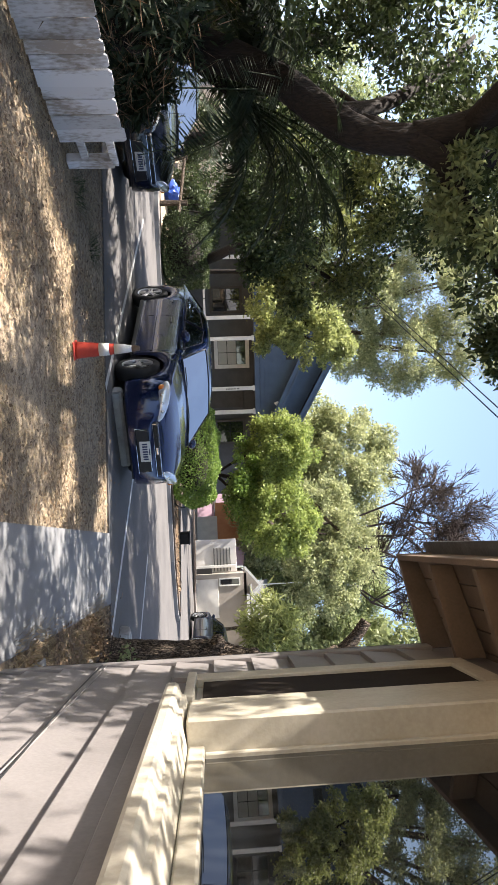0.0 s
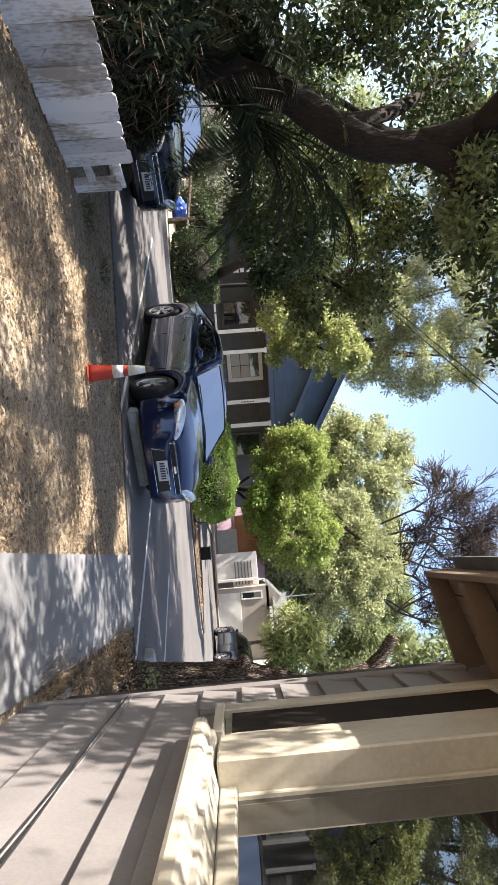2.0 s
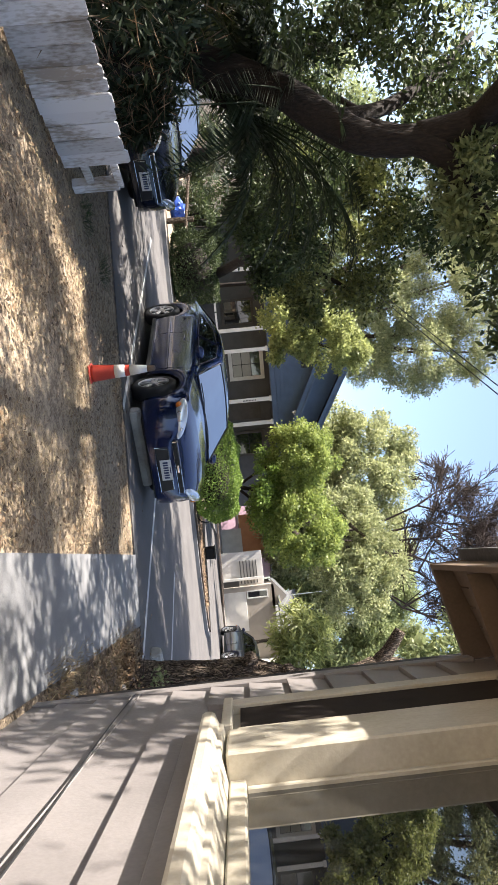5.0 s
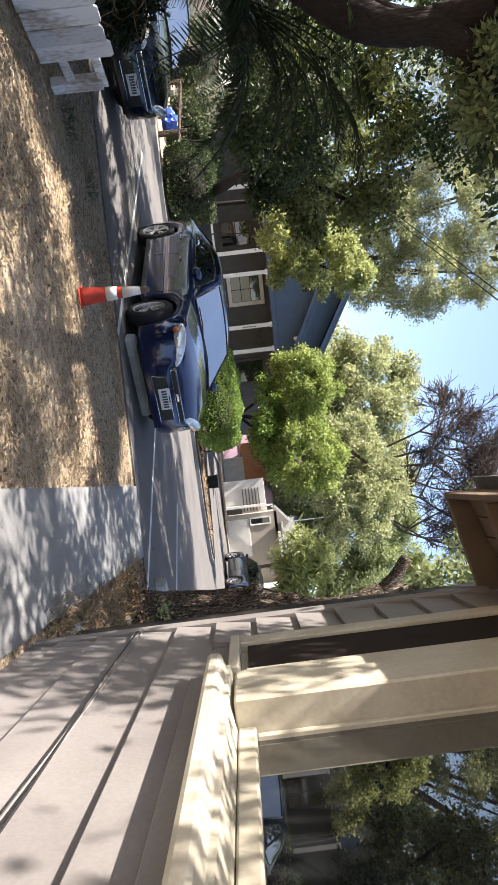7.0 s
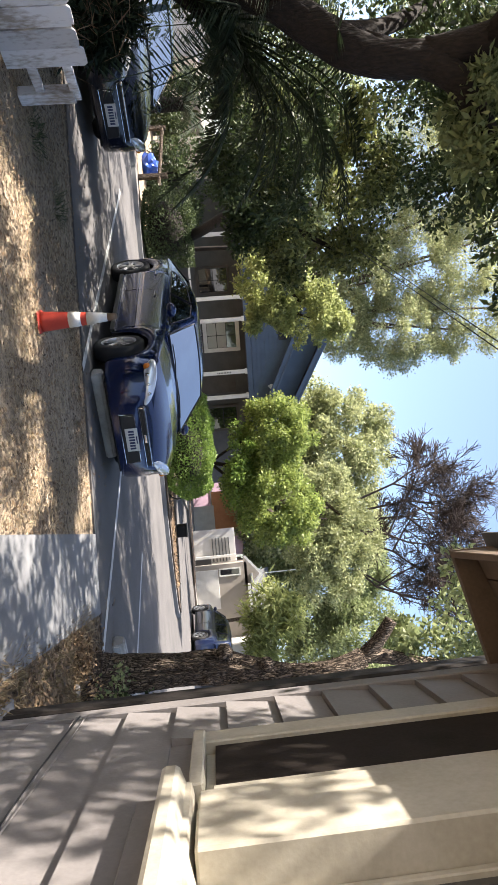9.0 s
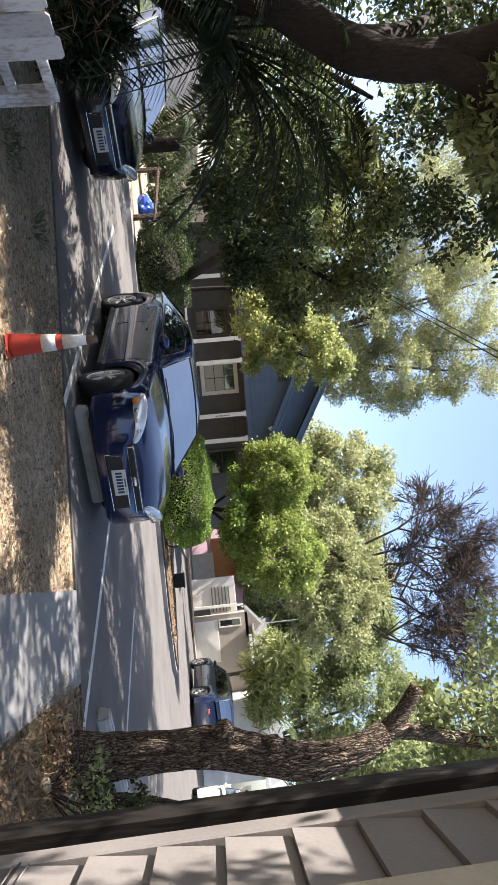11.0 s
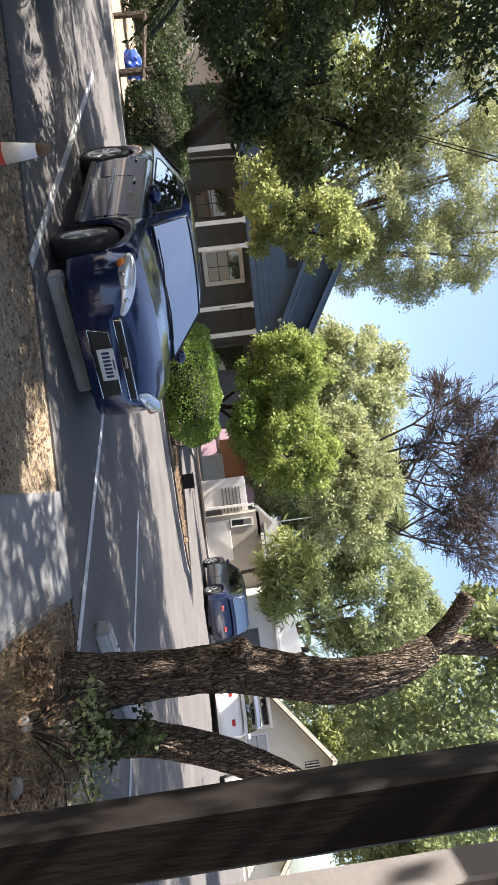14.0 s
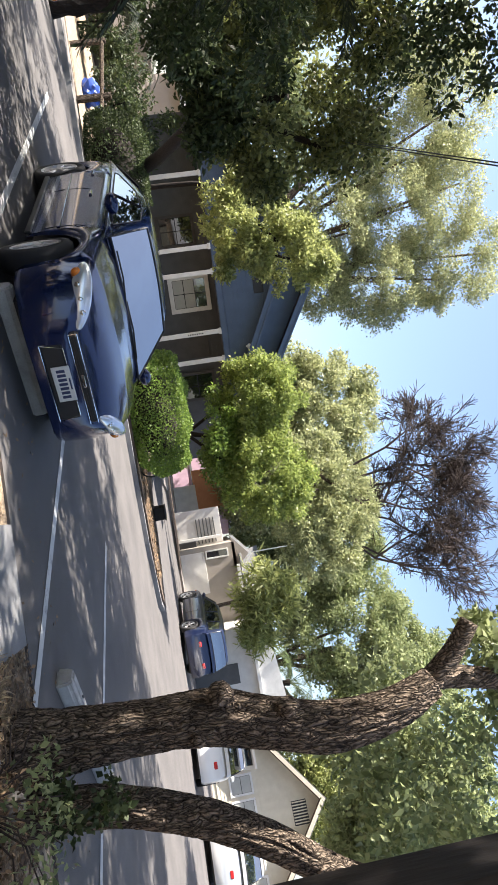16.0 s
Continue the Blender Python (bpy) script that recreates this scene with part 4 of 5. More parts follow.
blue_house()


def stucco_house():
    h = thing("stucco_house", Matrix.Translation((0, 36, 0.09)), "taupe stucco house with a white-edged roof in the sun", "house")
    part("wall", box(1.2, 0, 0, 7.0, 8, 2.75), TAN_STUCCO, h)
    b = prism([(0.9, 2.62), (1.85, 3.42), (2.5, 2.75), (2.5, 2.6)], 0.3, "y")
    part("gable", b, TAN_STUCCO, h)
    for a in ((0.85, 2.72, 1.86, 3.56), (1.86, 3.56, 2.75, 2.88)):
        part("rake_board", rake(*a, -0.35, 0.16, 0.06), TRIM_WHITE, h)
    part("eave_board", box(2.3, -0.40, 2.70, 7.2, -0.34, 2.86, 0.01), TRIM_WHITE, h)
    b = prism([(-0.4, 2.86), (4, 4.1), (4, 4.2), (-0.4, 2.92)], 5.6, "x")
    bmesh.ops.translate(b, verts=b.verts[:], vec=(1.8, 0, 0))
    part("roof", b, ROOFING, h)
    # off-white panel paints the sunlight on the lower part of the front
    part("sunlit_panel", box(1.45, -0.04, 0, 3.5, -0.005, 1.2, 0.01), OFF_WHITE, h, "low off-white panel painted as the sunlit lower wall")
    sash_window(1.42, 1.85, 1.25, 2.4, -0.035, h, 1, 2, 0.07)
    part("antenna", tube([(1.9, 0.5, 3.4), (1.9, 0.5, 6.0)], 0.03, 6), ALLOY, h)
    part("porch", box(-0.7, 1.5, 0, 1.15, 1.7, 2.3, 0.01), OFF_WHITE, h, "white porch wall with lattice")
    for k in range(6):
        part("lattice_slat", box(-0.2, 1.44, 1.0 + 0.18 * k, 1.1, 1.49, 1.06 + 0.18 * k), GREY_WALL, h)
    part("porch_post", box(0.75, 1.2, 0, 0.9, 1.35, 2.3, 0.01), TRIM_WHITE, h)
    part("bin", box(0.9, 1.0, 0, 1.3, 1.3, 0.9, 0.03), BLACK_TRIM, h)


stucco_house()


def lilac_house():
    h = thing("lilac_house", Matrix.Translation((-3.0, 45, 0.09)) @ Matrix.Rotation(radians(-24), 4, "Z") @ Matrix.Translation((3.0, 0, 0)), "small lilac house with an orange wall beyond the trees", "house")
    part("wall", box(-5.2, 0, 0, -1.0, 6, 3.2), LILAC, h)
    part("orange_wall", box(-2.7, -1.2, 1.2, 0.0, -0.9, 3.4, 0.01), TERRACOTTA, h, "sunlit terracotta wall")
    part("window", box(-3.3, -0.05, 1.9, -2.6, -0.01, 3.0, 0.01), BLACK_TRIM, h)
    part("trim", box(-5.2, -0.06, 1.15, -1.0, -0.01, 1.3, 0.01), GREY_WALL, h)
    b = prism([(-5.6, 3.2), (-0.6, 3.2), (-3.1, 4.6)], 6.4, "y")
    part("roof", b, ROOFING, h)
    part("lean_to", box(-1.2, -2.2, 0, 1.0, -1.9, 1.3, 0.01), OFF_WHITE, h)


lilac_house()


def white_garage():
    h = thing("white_garage", Matrix.Translation((0, 33.6, 0.0)), "bright white garage with a low roof in full sun", "garage")
    part("wall", box(5.0, 0, 0, 8.5, 6, 2.9), OFF_WHITE, h)
    b = prism([(4.8, 2.85), (8.8, 2.85), (8.4, 3.95), (5.5, 3.65)], 6.2, "y")
    bmesh.ops.translate(b, verts=b.verts[:], vec=(0, -0.2, 0))
    part("roof", b, TRIM_WHITE, h)
    part("eave_board", box(4.8, -0.28, 2.78, 8.8, -0.22, 2.94, 0.01), TRIM_WHITE, h)
    part("door", box(6.5, -0.05, 0, 7.4, -0.01, 2.0, 0.01), GREY_WALL, h)


white_garage()


def cream_house():
    m = Matrix.Translation((10.0, 34.0, 0.0)) @ Matrix.Rotation(radians(-24), 4, "Z") @ Matrix.Translation((-10.0, 0, 0))
    h = thing("cream_house", m, "pale yellow boarded house with a louvred gable vent", "house")
    part("wall", box(9.4, 0.02, 0, 17.0, 9, 1.95), CREAM_SIDING, h)
    lap_wall(9.4, 17.0, 0.2, 1.95, 0.0, 0.15, CREAM_SIDING, h)
    pu, pz, sl = 12.95, 4.60, 0.78
    b = prism([(pu - 3.35, 1.95), (pu + 3.35, 1.95), (pu, pz - 0.06)], 0.1, "y")
    part("gable", b, CREAM_SIDING, h)
    b = bmesh.new()
    z = 1.97
    while z < 4.4:
        w = (pz - 0.12 - z) / sl
        box(pu - w, -0.018, z, pu + w, 0.0, z + 0.014, bm=b)
        z += 0.15
    part("clapboard", b, CREAM_SIDING, h)
    for s in (-1, 1):
        part("rake_board", rake(pu, pz + 0.12, pu + s * 3.9, pz + 0.12 - sl * 3.9, -0.85, 0.20, 0.06), CREAM, h, "cream roof edge board")
        # the brown carries the overhang's shadow in the colour
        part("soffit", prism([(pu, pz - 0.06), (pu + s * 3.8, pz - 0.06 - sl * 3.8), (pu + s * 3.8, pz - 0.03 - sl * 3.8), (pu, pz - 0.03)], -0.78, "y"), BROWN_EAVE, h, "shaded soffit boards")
        bb = prism([(pu, pz + 0.10), (pu + s * 3.9, pz + 0.10 - sl * 3.9), (pu + s * 3.9, pz + 0.17 - sl * 3.9), (pu, pz + 0.17)], 9, "y")
        bmesh.ops.translate(bb, verts=bb.verts[:], vec=(0, -0.78, 0))
        part("roof", bb, ROOFING, h)
    v = part("gable_vent", box(12.80, -0.06, 3.30, 13.75, -0.025, 3.95, 0.01), BLACK_TRIM, h)
    for u in (12.74, 13.75):
        part("vent_frame", box(u, -0.10, 3.24, u + 0.06, -0.02, 4.01, 0.008), CREAM_SIDING, v)
    for k in range(8):
        part("louvre", box(12.84 + 0.115 * k, -0.09, 3.32, 12.89 + 0.115 * k, -0.062, 3.93), CREAM_SIDING, v)
    for u in (10.35, 11.35, 12.35, 14.2, 15.2):
        sash_window(u, u + 0.86, 0.75, 1.80, -0.05, h, 1, 2, 0.09, pale=lambda i, j: True)


cream_house()


def clapboard_house():
    m = Matrix.Translation((-20.3, 26, 0.09)) @ Matrix.Rotation(radians(35), 4, "Z")
    h = thing("white_house", m, "white clapboard house glimpsed through palm fronds", "house")
    part("wall", box(-9, 0.03, 0, 0, 7, 3.2), OFF_WHITE, h)
    lap_wall(-9, 0, 0.3, 3.2, 0.0, 0.2, OFF_WHITE, h)
    part("eave_board", box(-9.2, -0.45, 3.15, 0.3, -0.38, 3.34, 0.01), TRIM_WHITE, h)
    part("roof", prism([(-0.45, 3.34), (4, 4.8), (4, 4.9), (-0.45, 3.42)], -9.4, "x"), ROOFING, h)
    sash_window(-3.6, -2.6, 1.3, 2.6, -0.05, h, 1, 2, 0.09)
    sash_window(-6.6, -5.6, 1.3, 2.6, -0.05, h, 1, 2, 0.09)


clapboard_house()


def grey_annexe():
    h = thing("grey_house", Matrix.Translation((-13.0, 25.5, 0.09)), "low grey house wall behind the dark hedge", "house")
    part("wall", box(-3.5, 0, 0, 2.2, 5, 2.9), GREY_WALL, h)
    lap_wall(-3.5, 2.2, 0.2, 2.9, -0.01, 0.18, TAN_STUCCO, h)
    sash_window(-0.6, 0.6, 1.3, 2.4, -0.06, h, 1, 1, 0.12)
    part("roof", prism([(-0.5, 2.9), (3, 4.2), (3, 4.3), (-0.5, 3.0)], 6.3, "x"), ROOFING, h).matrix_basis = Matrix.Translation((-3.8, 0, 0))


grey_annexe()


def pale_shed():
    h = thing("pale_shed", Matrix.Translation((-18.9, 25.2, 0.09)), "pale beige box-sided shed in tree shade", "shed")
    part("wall", box(-1.1, 0, 0.3, 0.9, 2.5, 2.2, 0.05), TAN_STUCCO, h)
    part("hatch", box(-0.35, -0.02, 1.1, 0.05, -0.004, 1.4, 0.03), BROWN_EAVE, h)
    part("skid", box(-1.0, 0.1, 0.0, 0.8, 2.4, 0.3), BLACK_TRIM, h)


pale_shed()
TARP_BLUE = plain("blue_plastic", (0.03, 0.09, 0.42), 0.5)


def tarp_heap():
    h = thing("tarp_heap", Matrix.Translation((-11.3, 19.0, 0.1)), "crumpled blue plastic tarp heaped on the ground", "tarp")
    b = bmesh.new()
    bmesh.ops.create_icosphere(b, subdivisions=3, radius=0.32)
    for v in b.verts:
        v.co *= 1 + 0.5 * noise.noise(v.co * 6)
        v.co.z = max(v.co.z * 0.9 + 0.2, 0)
    part("sheet", b, TARP_BLUE, h)


tarp_heap()


def timber_barrier():
    h = thing("timber_barrier", Matrix.Translation((-9.7, 16.9, 0.1)), "rough wooden stake and rail by the pavement", "barrier")
    part("stake", box(-0.06, -0.06, 0, 0.06, 0.06, 0.75, 0.01), BARK, h)
    part("rail", tube([(-1.6, 0.3, 0.72), (0.4, -0.1, 0.50)], 0.045, 8), BARK, h)
    part("stake", box(-1.6, 0.25, 0, -1.5, 0.35, 0.8, 0.01), BARK, h)


timber_barrier()


def utility_box():
    h = thing("utility_box", Matrix.Translation((-0.66, 20.6, 0.16)) @ pose(0, 0, 0, 0, 0, 12), "small dark metal utility box on the mulch", "utility box")
    part("cabinet", box(-0.17, -0.17, 0, 0.17, 0.17, 0.26, 0.015), DARK_WOOD, h)
    part("lid", box(-0.19, -0.19, 0.26, 0.19, 0.19, 0.30, 0.012), BLACK_TRIM, h)


utility_box()


def garden_hoop():
    h = thing("garden_hoop", Matrix.Translation((-1.78, 18.6, 0.10)), "bent black hose loop beside the hedge", "hose")
    pts = [(0.30 * math.sin(a), 0.0, 0.28 - 0.28 * math.cos(a)) for a in np.linspace(-2.2, 2.4, 20)]
    part("loop", tube(pts, 0.018, 6), BLACK_TRIM, h, smooth=True)


garden_hoop()


def power_lines():
    h = thing("power_line", Matrix.Identity(4), "sagging black overhead wires to the near house", "power line")
    for k in range(2):
        pts = []
        for i in range(25):
            s = i / 24
            pts.append((-20.0 + 19.9 * s, 33.9 - 29.4 * s, 6.1 - 2.2 * s - 0.5 * math.sin(math.pi * s) + 0.10 * k))
        part("wire", tube(pts, 0.0065, 5), BLACK_TRIM, h)
    part("bracket", tube([(-0.1, 4.5, 3.9), (0.3, 4.4, 3.85), (0.5, 4.3, 2.75)], 0.02, 6), ALLOY, h)
    part("pole", tube([(-20, 33.9, 0), (-20, 33.9, 7.5)], 0.13, 10), DARK_BARK, h)


power_lines()


# ---- trees and plants ----
def limb(points, radii, seed=0, sides=10, steps=5, rough=0.10):
    pts = curve_points(points, steps)
    r = np.interp(np.linspace(0, 1, len(pts)), np.linspace(0, 1, len(radii)), radii)
    return tube(pts, list(r), sides, rough=rough, seed=seed)


def tree(name, place, label, trunk, limbs, crowns, bark=BARK, category="tree"):
    """A tree on the ground at a place; all its forms are given from there."""
    t = thing(name, Matrix.Translation(place), label, category)
    if trunk:
        part("trunk", limb(*trunk), bark, t, smooth=True)
    for i, (pts, radii) in enumerate(limbs):
        part("limb", limb(pts, radii, seed=i + 1, sides=8), bark, t, smooth=True)
    for c in crowns:
        crown("crown", t, *c)
    return t


# the leaning tree beside the walkway, with a second stem
def furrowed(points, radii, seed, sides=100, steps=20):
    """A trunk with deep running furrows."""
    pts = curve_points(points, steps)
    r = np.interp(np.linspace(0, 1, len(pts)), np.linspace(0, 1, len(radii)), radii)
    b = tube(pts, list(r), sides)
    b.verts.ensure_lookup_table()
    for i, p in enumerate(pts):
        for k in range(sides):
            v = b.verts[i * sides + k]
            out = v.co - p
            a = 2 * math.pi * k / sides
            furrow = noise.noise(Vector((math.cos(a) * 1.6 + seed, math.sin(a) * 1.6, p.z * 1.6)))
            fine = 0.5 - 2.4 * abs(noise.noise(Vector((math.cos(a) * 5.5 + seed, math.sin(a) * 5.5, p.z * 4.2))))
            v.co = p + out * (1 + 0.12 * furrow + 0.11 * fine)
    return b


def leaning_tree():
    t = thing("leaning_tree", Matrix.Translation((0.78, 7.95, 0)), "furrowed grey-brown twin-stemmed tree leaning beside the walkway", "tree")
    part("trunk", furrowed([(-0.03, 0, -0.06), (-0.03, 0, 0.25), (-0.03, 0, 0.75), (-0.01, 0.0, 1.12), (0.10, 0.0, 1.50), (0.19, 0.0, 1.87), (0.16, 0.0, 2.26), (0.06, 0.03, 2.55)], [0.24, 0.18, 0.15, 0.16, 0.148, 0.15, 0.12, 0.095], 1), BARK, t, smooth=True)
    part("stem", furrowed([(0.30, 0.0, -0.06), (0.34, 0, 0.16), (0.39, 0, 0.51), (0.48, 0, 0.80), (0.60, 0.0, 1.09), (0.78, 0.0, 1.40), (1.02, 0.0, 1.73), (1.3, 0.05, 2.2)], [0.15, 0.125, 0.115, 0.11, 0.105, 0.10, 0.09, 0.07], 5), BARK, t, "second leaning stem", smooth=True)
    part("limb", furrowed([(0.08, 0.10, 2.58), (-0.08, 0.08, 2.74), (-0.26, 0.05, 2.88)], [0.085, 0.065, 0.06], 9, 20, 8), BARK, t, "sawn-off stub", smooth=True)
    part("limb", limb([(0.05, 0.1, 2.60), (0.12, 0.12, 2.9), (0.3, 0.2, 3.5), (0.5, 0.3, 4.2)], [0.085, 0.07, 0.06, 0.05], 2), BARK, t, smooth=True)
    for k, (x, z, r) in enumerate(((-0.16, 1.22, 0.075), (-0.02, 1.60, 0.065), (0.06, 1.05, 0.05))):
        b = bmesh.new()
        bmesh.ops.create_icosphere(b, subdivisions=3, radius=r)
        for v in b.verts:
            v.co *= 1 + 0.3 * noise.noise(v.co * 22 + Vector((k, 0, 0)))
        part("burl", b, BARK, t, smooth=True).matrix_basis = Matrix.Translation((x, -0.13, z))
    crown("crown", t, (0.8, 0.7, 4.3), (1.6, 1.4, 0.9), 24, 0.30, 12000, 0.085, 0.04, LEAF_MID, 21)
    crown("foliage", t, (0.95, 0.6, 2.5), (0.75, 0.6, 0.6), 16, 0.34, 2600, 0.075, 0.038, LEAF_MID, 22)
    crown("foliage", t, (0.10, 0.35, 3.25), (0.40, 0.3, 0.3), 8, 0.4, 900, 0.075, 0.038, LEAF_MID, 23)
    crown("ivy", t, (0.22, -0.26, 0.42), (0.16, 0.10, 0.26), 8, 0.5, 420, 0.045, 0.035, LEAF_DARK, 24)


leaning_tree()


def shade_tree():
    t = thing("shade_tree", Matrix.Translation((-5.15, 6.55, 0)), "large dark evergreen tree arching over the fence", "tree")
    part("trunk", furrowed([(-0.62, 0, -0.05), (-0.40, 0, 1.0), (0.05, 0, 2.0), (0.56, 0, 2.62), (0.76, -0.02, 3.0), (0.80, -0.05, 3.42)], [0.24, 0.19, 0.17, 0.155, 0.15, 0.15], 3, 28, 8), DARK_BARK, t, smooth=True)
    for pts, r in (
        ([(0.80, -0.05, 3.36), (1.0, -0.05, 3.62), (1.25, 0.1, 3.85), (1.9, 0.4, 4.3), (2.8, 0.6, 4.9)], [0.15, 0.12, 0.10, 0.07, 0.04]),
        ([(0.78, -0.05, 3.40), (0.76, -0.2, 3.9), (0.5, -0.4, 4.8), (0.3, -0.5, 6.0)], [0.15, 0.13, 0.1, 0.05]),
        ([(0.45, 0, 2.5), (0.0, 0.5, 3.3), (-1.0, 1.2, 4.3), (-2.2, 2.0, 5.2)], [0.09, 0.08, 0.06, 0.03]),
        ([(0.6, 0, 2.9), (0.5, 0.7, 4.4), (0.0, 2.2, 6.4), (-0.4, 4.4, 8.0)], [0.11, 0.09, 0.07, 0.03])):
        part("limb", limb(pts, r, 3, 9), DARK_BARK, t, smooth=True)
    L, W = 0.105, 0.042
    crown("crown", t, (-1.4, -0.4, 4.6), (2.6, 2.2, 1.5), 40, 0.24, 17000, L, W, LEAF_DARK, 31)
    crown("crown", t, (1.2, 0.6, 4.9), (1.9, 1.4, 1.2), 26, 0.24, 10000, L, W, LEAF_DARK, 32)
    # crown raised out of view, added to shade the road
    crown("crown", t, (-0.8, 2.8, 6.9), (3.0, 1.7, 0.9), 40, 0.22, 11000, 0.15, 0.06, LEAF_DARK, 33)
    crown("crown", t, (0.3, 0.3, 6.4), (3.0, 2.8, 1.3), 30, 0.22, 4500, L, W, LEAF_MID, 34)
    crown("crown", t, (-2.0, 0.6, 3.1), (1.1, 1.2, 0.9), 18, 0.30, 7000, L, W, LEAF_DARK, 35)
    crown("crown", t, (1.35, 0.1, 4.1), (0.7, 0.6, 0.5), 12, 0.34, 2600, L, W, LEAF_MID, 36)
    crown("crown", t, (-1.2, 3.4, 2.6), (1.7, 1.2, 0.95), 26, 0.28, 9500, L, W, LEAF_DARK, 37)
    # next two crowns added out of view to dapple the wall and yard
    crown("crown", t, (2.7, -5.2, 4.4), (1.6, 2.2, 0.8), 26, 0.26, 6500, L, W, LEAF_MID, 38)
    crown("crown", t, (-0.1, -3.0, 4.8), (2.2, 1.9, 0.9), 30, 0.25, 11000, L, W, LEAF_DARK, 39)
    # unseen high crown, added for more road shade
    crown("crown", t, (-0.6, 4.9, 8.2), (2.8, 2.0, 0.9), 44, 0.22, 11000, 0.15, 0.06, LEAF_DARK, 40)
    # three unseen crowns, added to shade wall, walkway and litter and block skylight
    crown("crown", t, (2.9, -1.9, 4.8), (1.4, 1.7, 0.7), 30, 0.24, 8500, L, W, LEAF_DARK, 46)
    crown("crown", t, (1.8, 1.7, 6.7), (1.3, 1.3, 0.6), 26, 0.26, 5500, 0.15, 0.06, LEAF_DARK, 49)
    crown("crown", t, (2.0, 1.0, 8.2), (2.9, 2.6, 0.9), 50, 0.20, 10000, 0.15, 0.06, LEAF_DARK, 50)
    # unseen thin crown, added to break up the sun band on the yard
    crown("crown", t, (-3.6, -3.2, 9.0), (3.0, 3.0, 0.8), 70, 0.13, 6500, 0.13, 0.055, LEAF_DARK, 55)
    # two unseen crowns, added to block skylight and shade the road
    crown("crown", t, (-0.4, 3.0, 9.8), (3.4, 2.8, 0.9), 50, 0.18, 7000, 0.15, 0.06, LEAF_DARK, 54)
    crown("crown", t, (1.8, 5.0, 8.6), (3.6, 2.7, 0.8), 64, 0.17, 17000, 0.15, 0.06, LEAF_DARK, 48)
    # limb added only to carry the unseen road-shading crown
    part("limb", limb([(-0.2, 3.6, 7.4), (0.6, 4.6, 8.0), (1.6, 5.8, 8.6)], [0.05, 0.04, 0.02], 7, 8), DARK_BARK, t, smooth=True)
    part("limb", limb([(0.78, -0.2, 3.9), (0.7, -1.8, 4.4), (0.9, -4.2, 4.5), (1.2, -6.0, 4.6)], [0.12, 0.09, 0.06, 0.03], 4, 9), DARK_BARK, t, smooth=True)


shade_tree()
tree("shade_tree", (-6.4, 12.2, 0), "dense dark tree shading the parking bays", ([(-1.9, 6.0, 0.05), (-1.8, 5.0, 1.4), (-1.0, 2.4, 2.4), (0.1, 0.3, 3.5)], [0.17, 0.14, 0.11, 0.07]),
     [([(-0.6, 1.6, 2.7), (0.5, 0.4, 3.2), (1.2, 0, 3.9)], [0.08, 0.06, 0.03]), ([(-0.9, 2.2, 2.5), (-0.8, 0.6, 3.0), (-1.3, -0.3, 3.8)], [0.08, 0.06, 0.03])],
     # sunlight put into the main crown's olive leaves, shade into the darker ones
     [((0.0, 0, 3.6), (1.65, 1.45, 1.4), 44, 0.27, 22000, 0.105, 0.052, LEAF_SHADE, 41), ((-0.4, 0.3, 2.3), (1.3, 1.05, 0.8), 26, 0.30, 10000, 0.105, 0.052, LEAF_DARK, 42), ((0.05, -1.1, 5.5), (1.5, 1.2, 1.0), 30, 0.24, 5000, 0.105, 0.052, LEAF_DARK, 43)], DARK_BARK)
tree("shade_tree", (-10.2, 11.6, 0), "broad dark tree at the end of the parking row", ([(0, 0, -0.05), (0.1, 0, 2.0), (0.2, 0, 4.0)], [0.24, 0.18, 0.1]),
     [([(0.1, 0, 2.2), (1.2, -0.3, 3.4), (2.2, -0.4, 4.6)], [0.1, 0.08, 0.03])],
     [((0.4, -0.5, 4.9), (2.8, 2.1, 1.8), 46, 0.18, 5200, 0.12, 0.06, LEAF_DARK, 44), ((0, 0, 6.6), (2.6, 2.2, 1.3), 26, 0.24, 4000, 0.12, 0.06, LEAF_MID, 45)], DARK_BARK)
tree("sunlit_tree", (-6.7, 18.4, 0), "rounded yellow-green tree lit by the sun", ([(-1.7, 0.2, 0.05), (-1.75, 0.2, 1.6), (-1.6, 0.2, 2.9), (-0.7, 0.1, 3.6), (0.1, 0, 4.2)], [0.08, 0.065, 0.055, 0.05, 0.04]),
     [([(-0.6, 0.1, 3.5), (0.3, 0, 3.9), (0.7, 0, 4.8)], [0.05, 0.04, 0.02]), ([(-1.4, 0.2, 2.9), (-1.2, 0.2, 3.4), (-0.9, 0.2, 4.0)], [0.05, 0.04, 0.02])],
     [((-0.50, 0, 3.55), (1.25, 1.0, 1.15), 60, 0.22, 11000, 0.10, 0.055, LEAF_YELLOW, 51), ((0.45, 0, 4.55), (0.95, 0.9, 1.05), 50, 0.24, 10000, 0.10, 0.055, LEAF_YELLOW, 52), ((0.35, -0.1, 3.3), (0.8, 0.6, 0.7), 30, 0.26, 5000, 0.10, 0.055, LEAF_YELLOW, 53)], DARK_BARK)
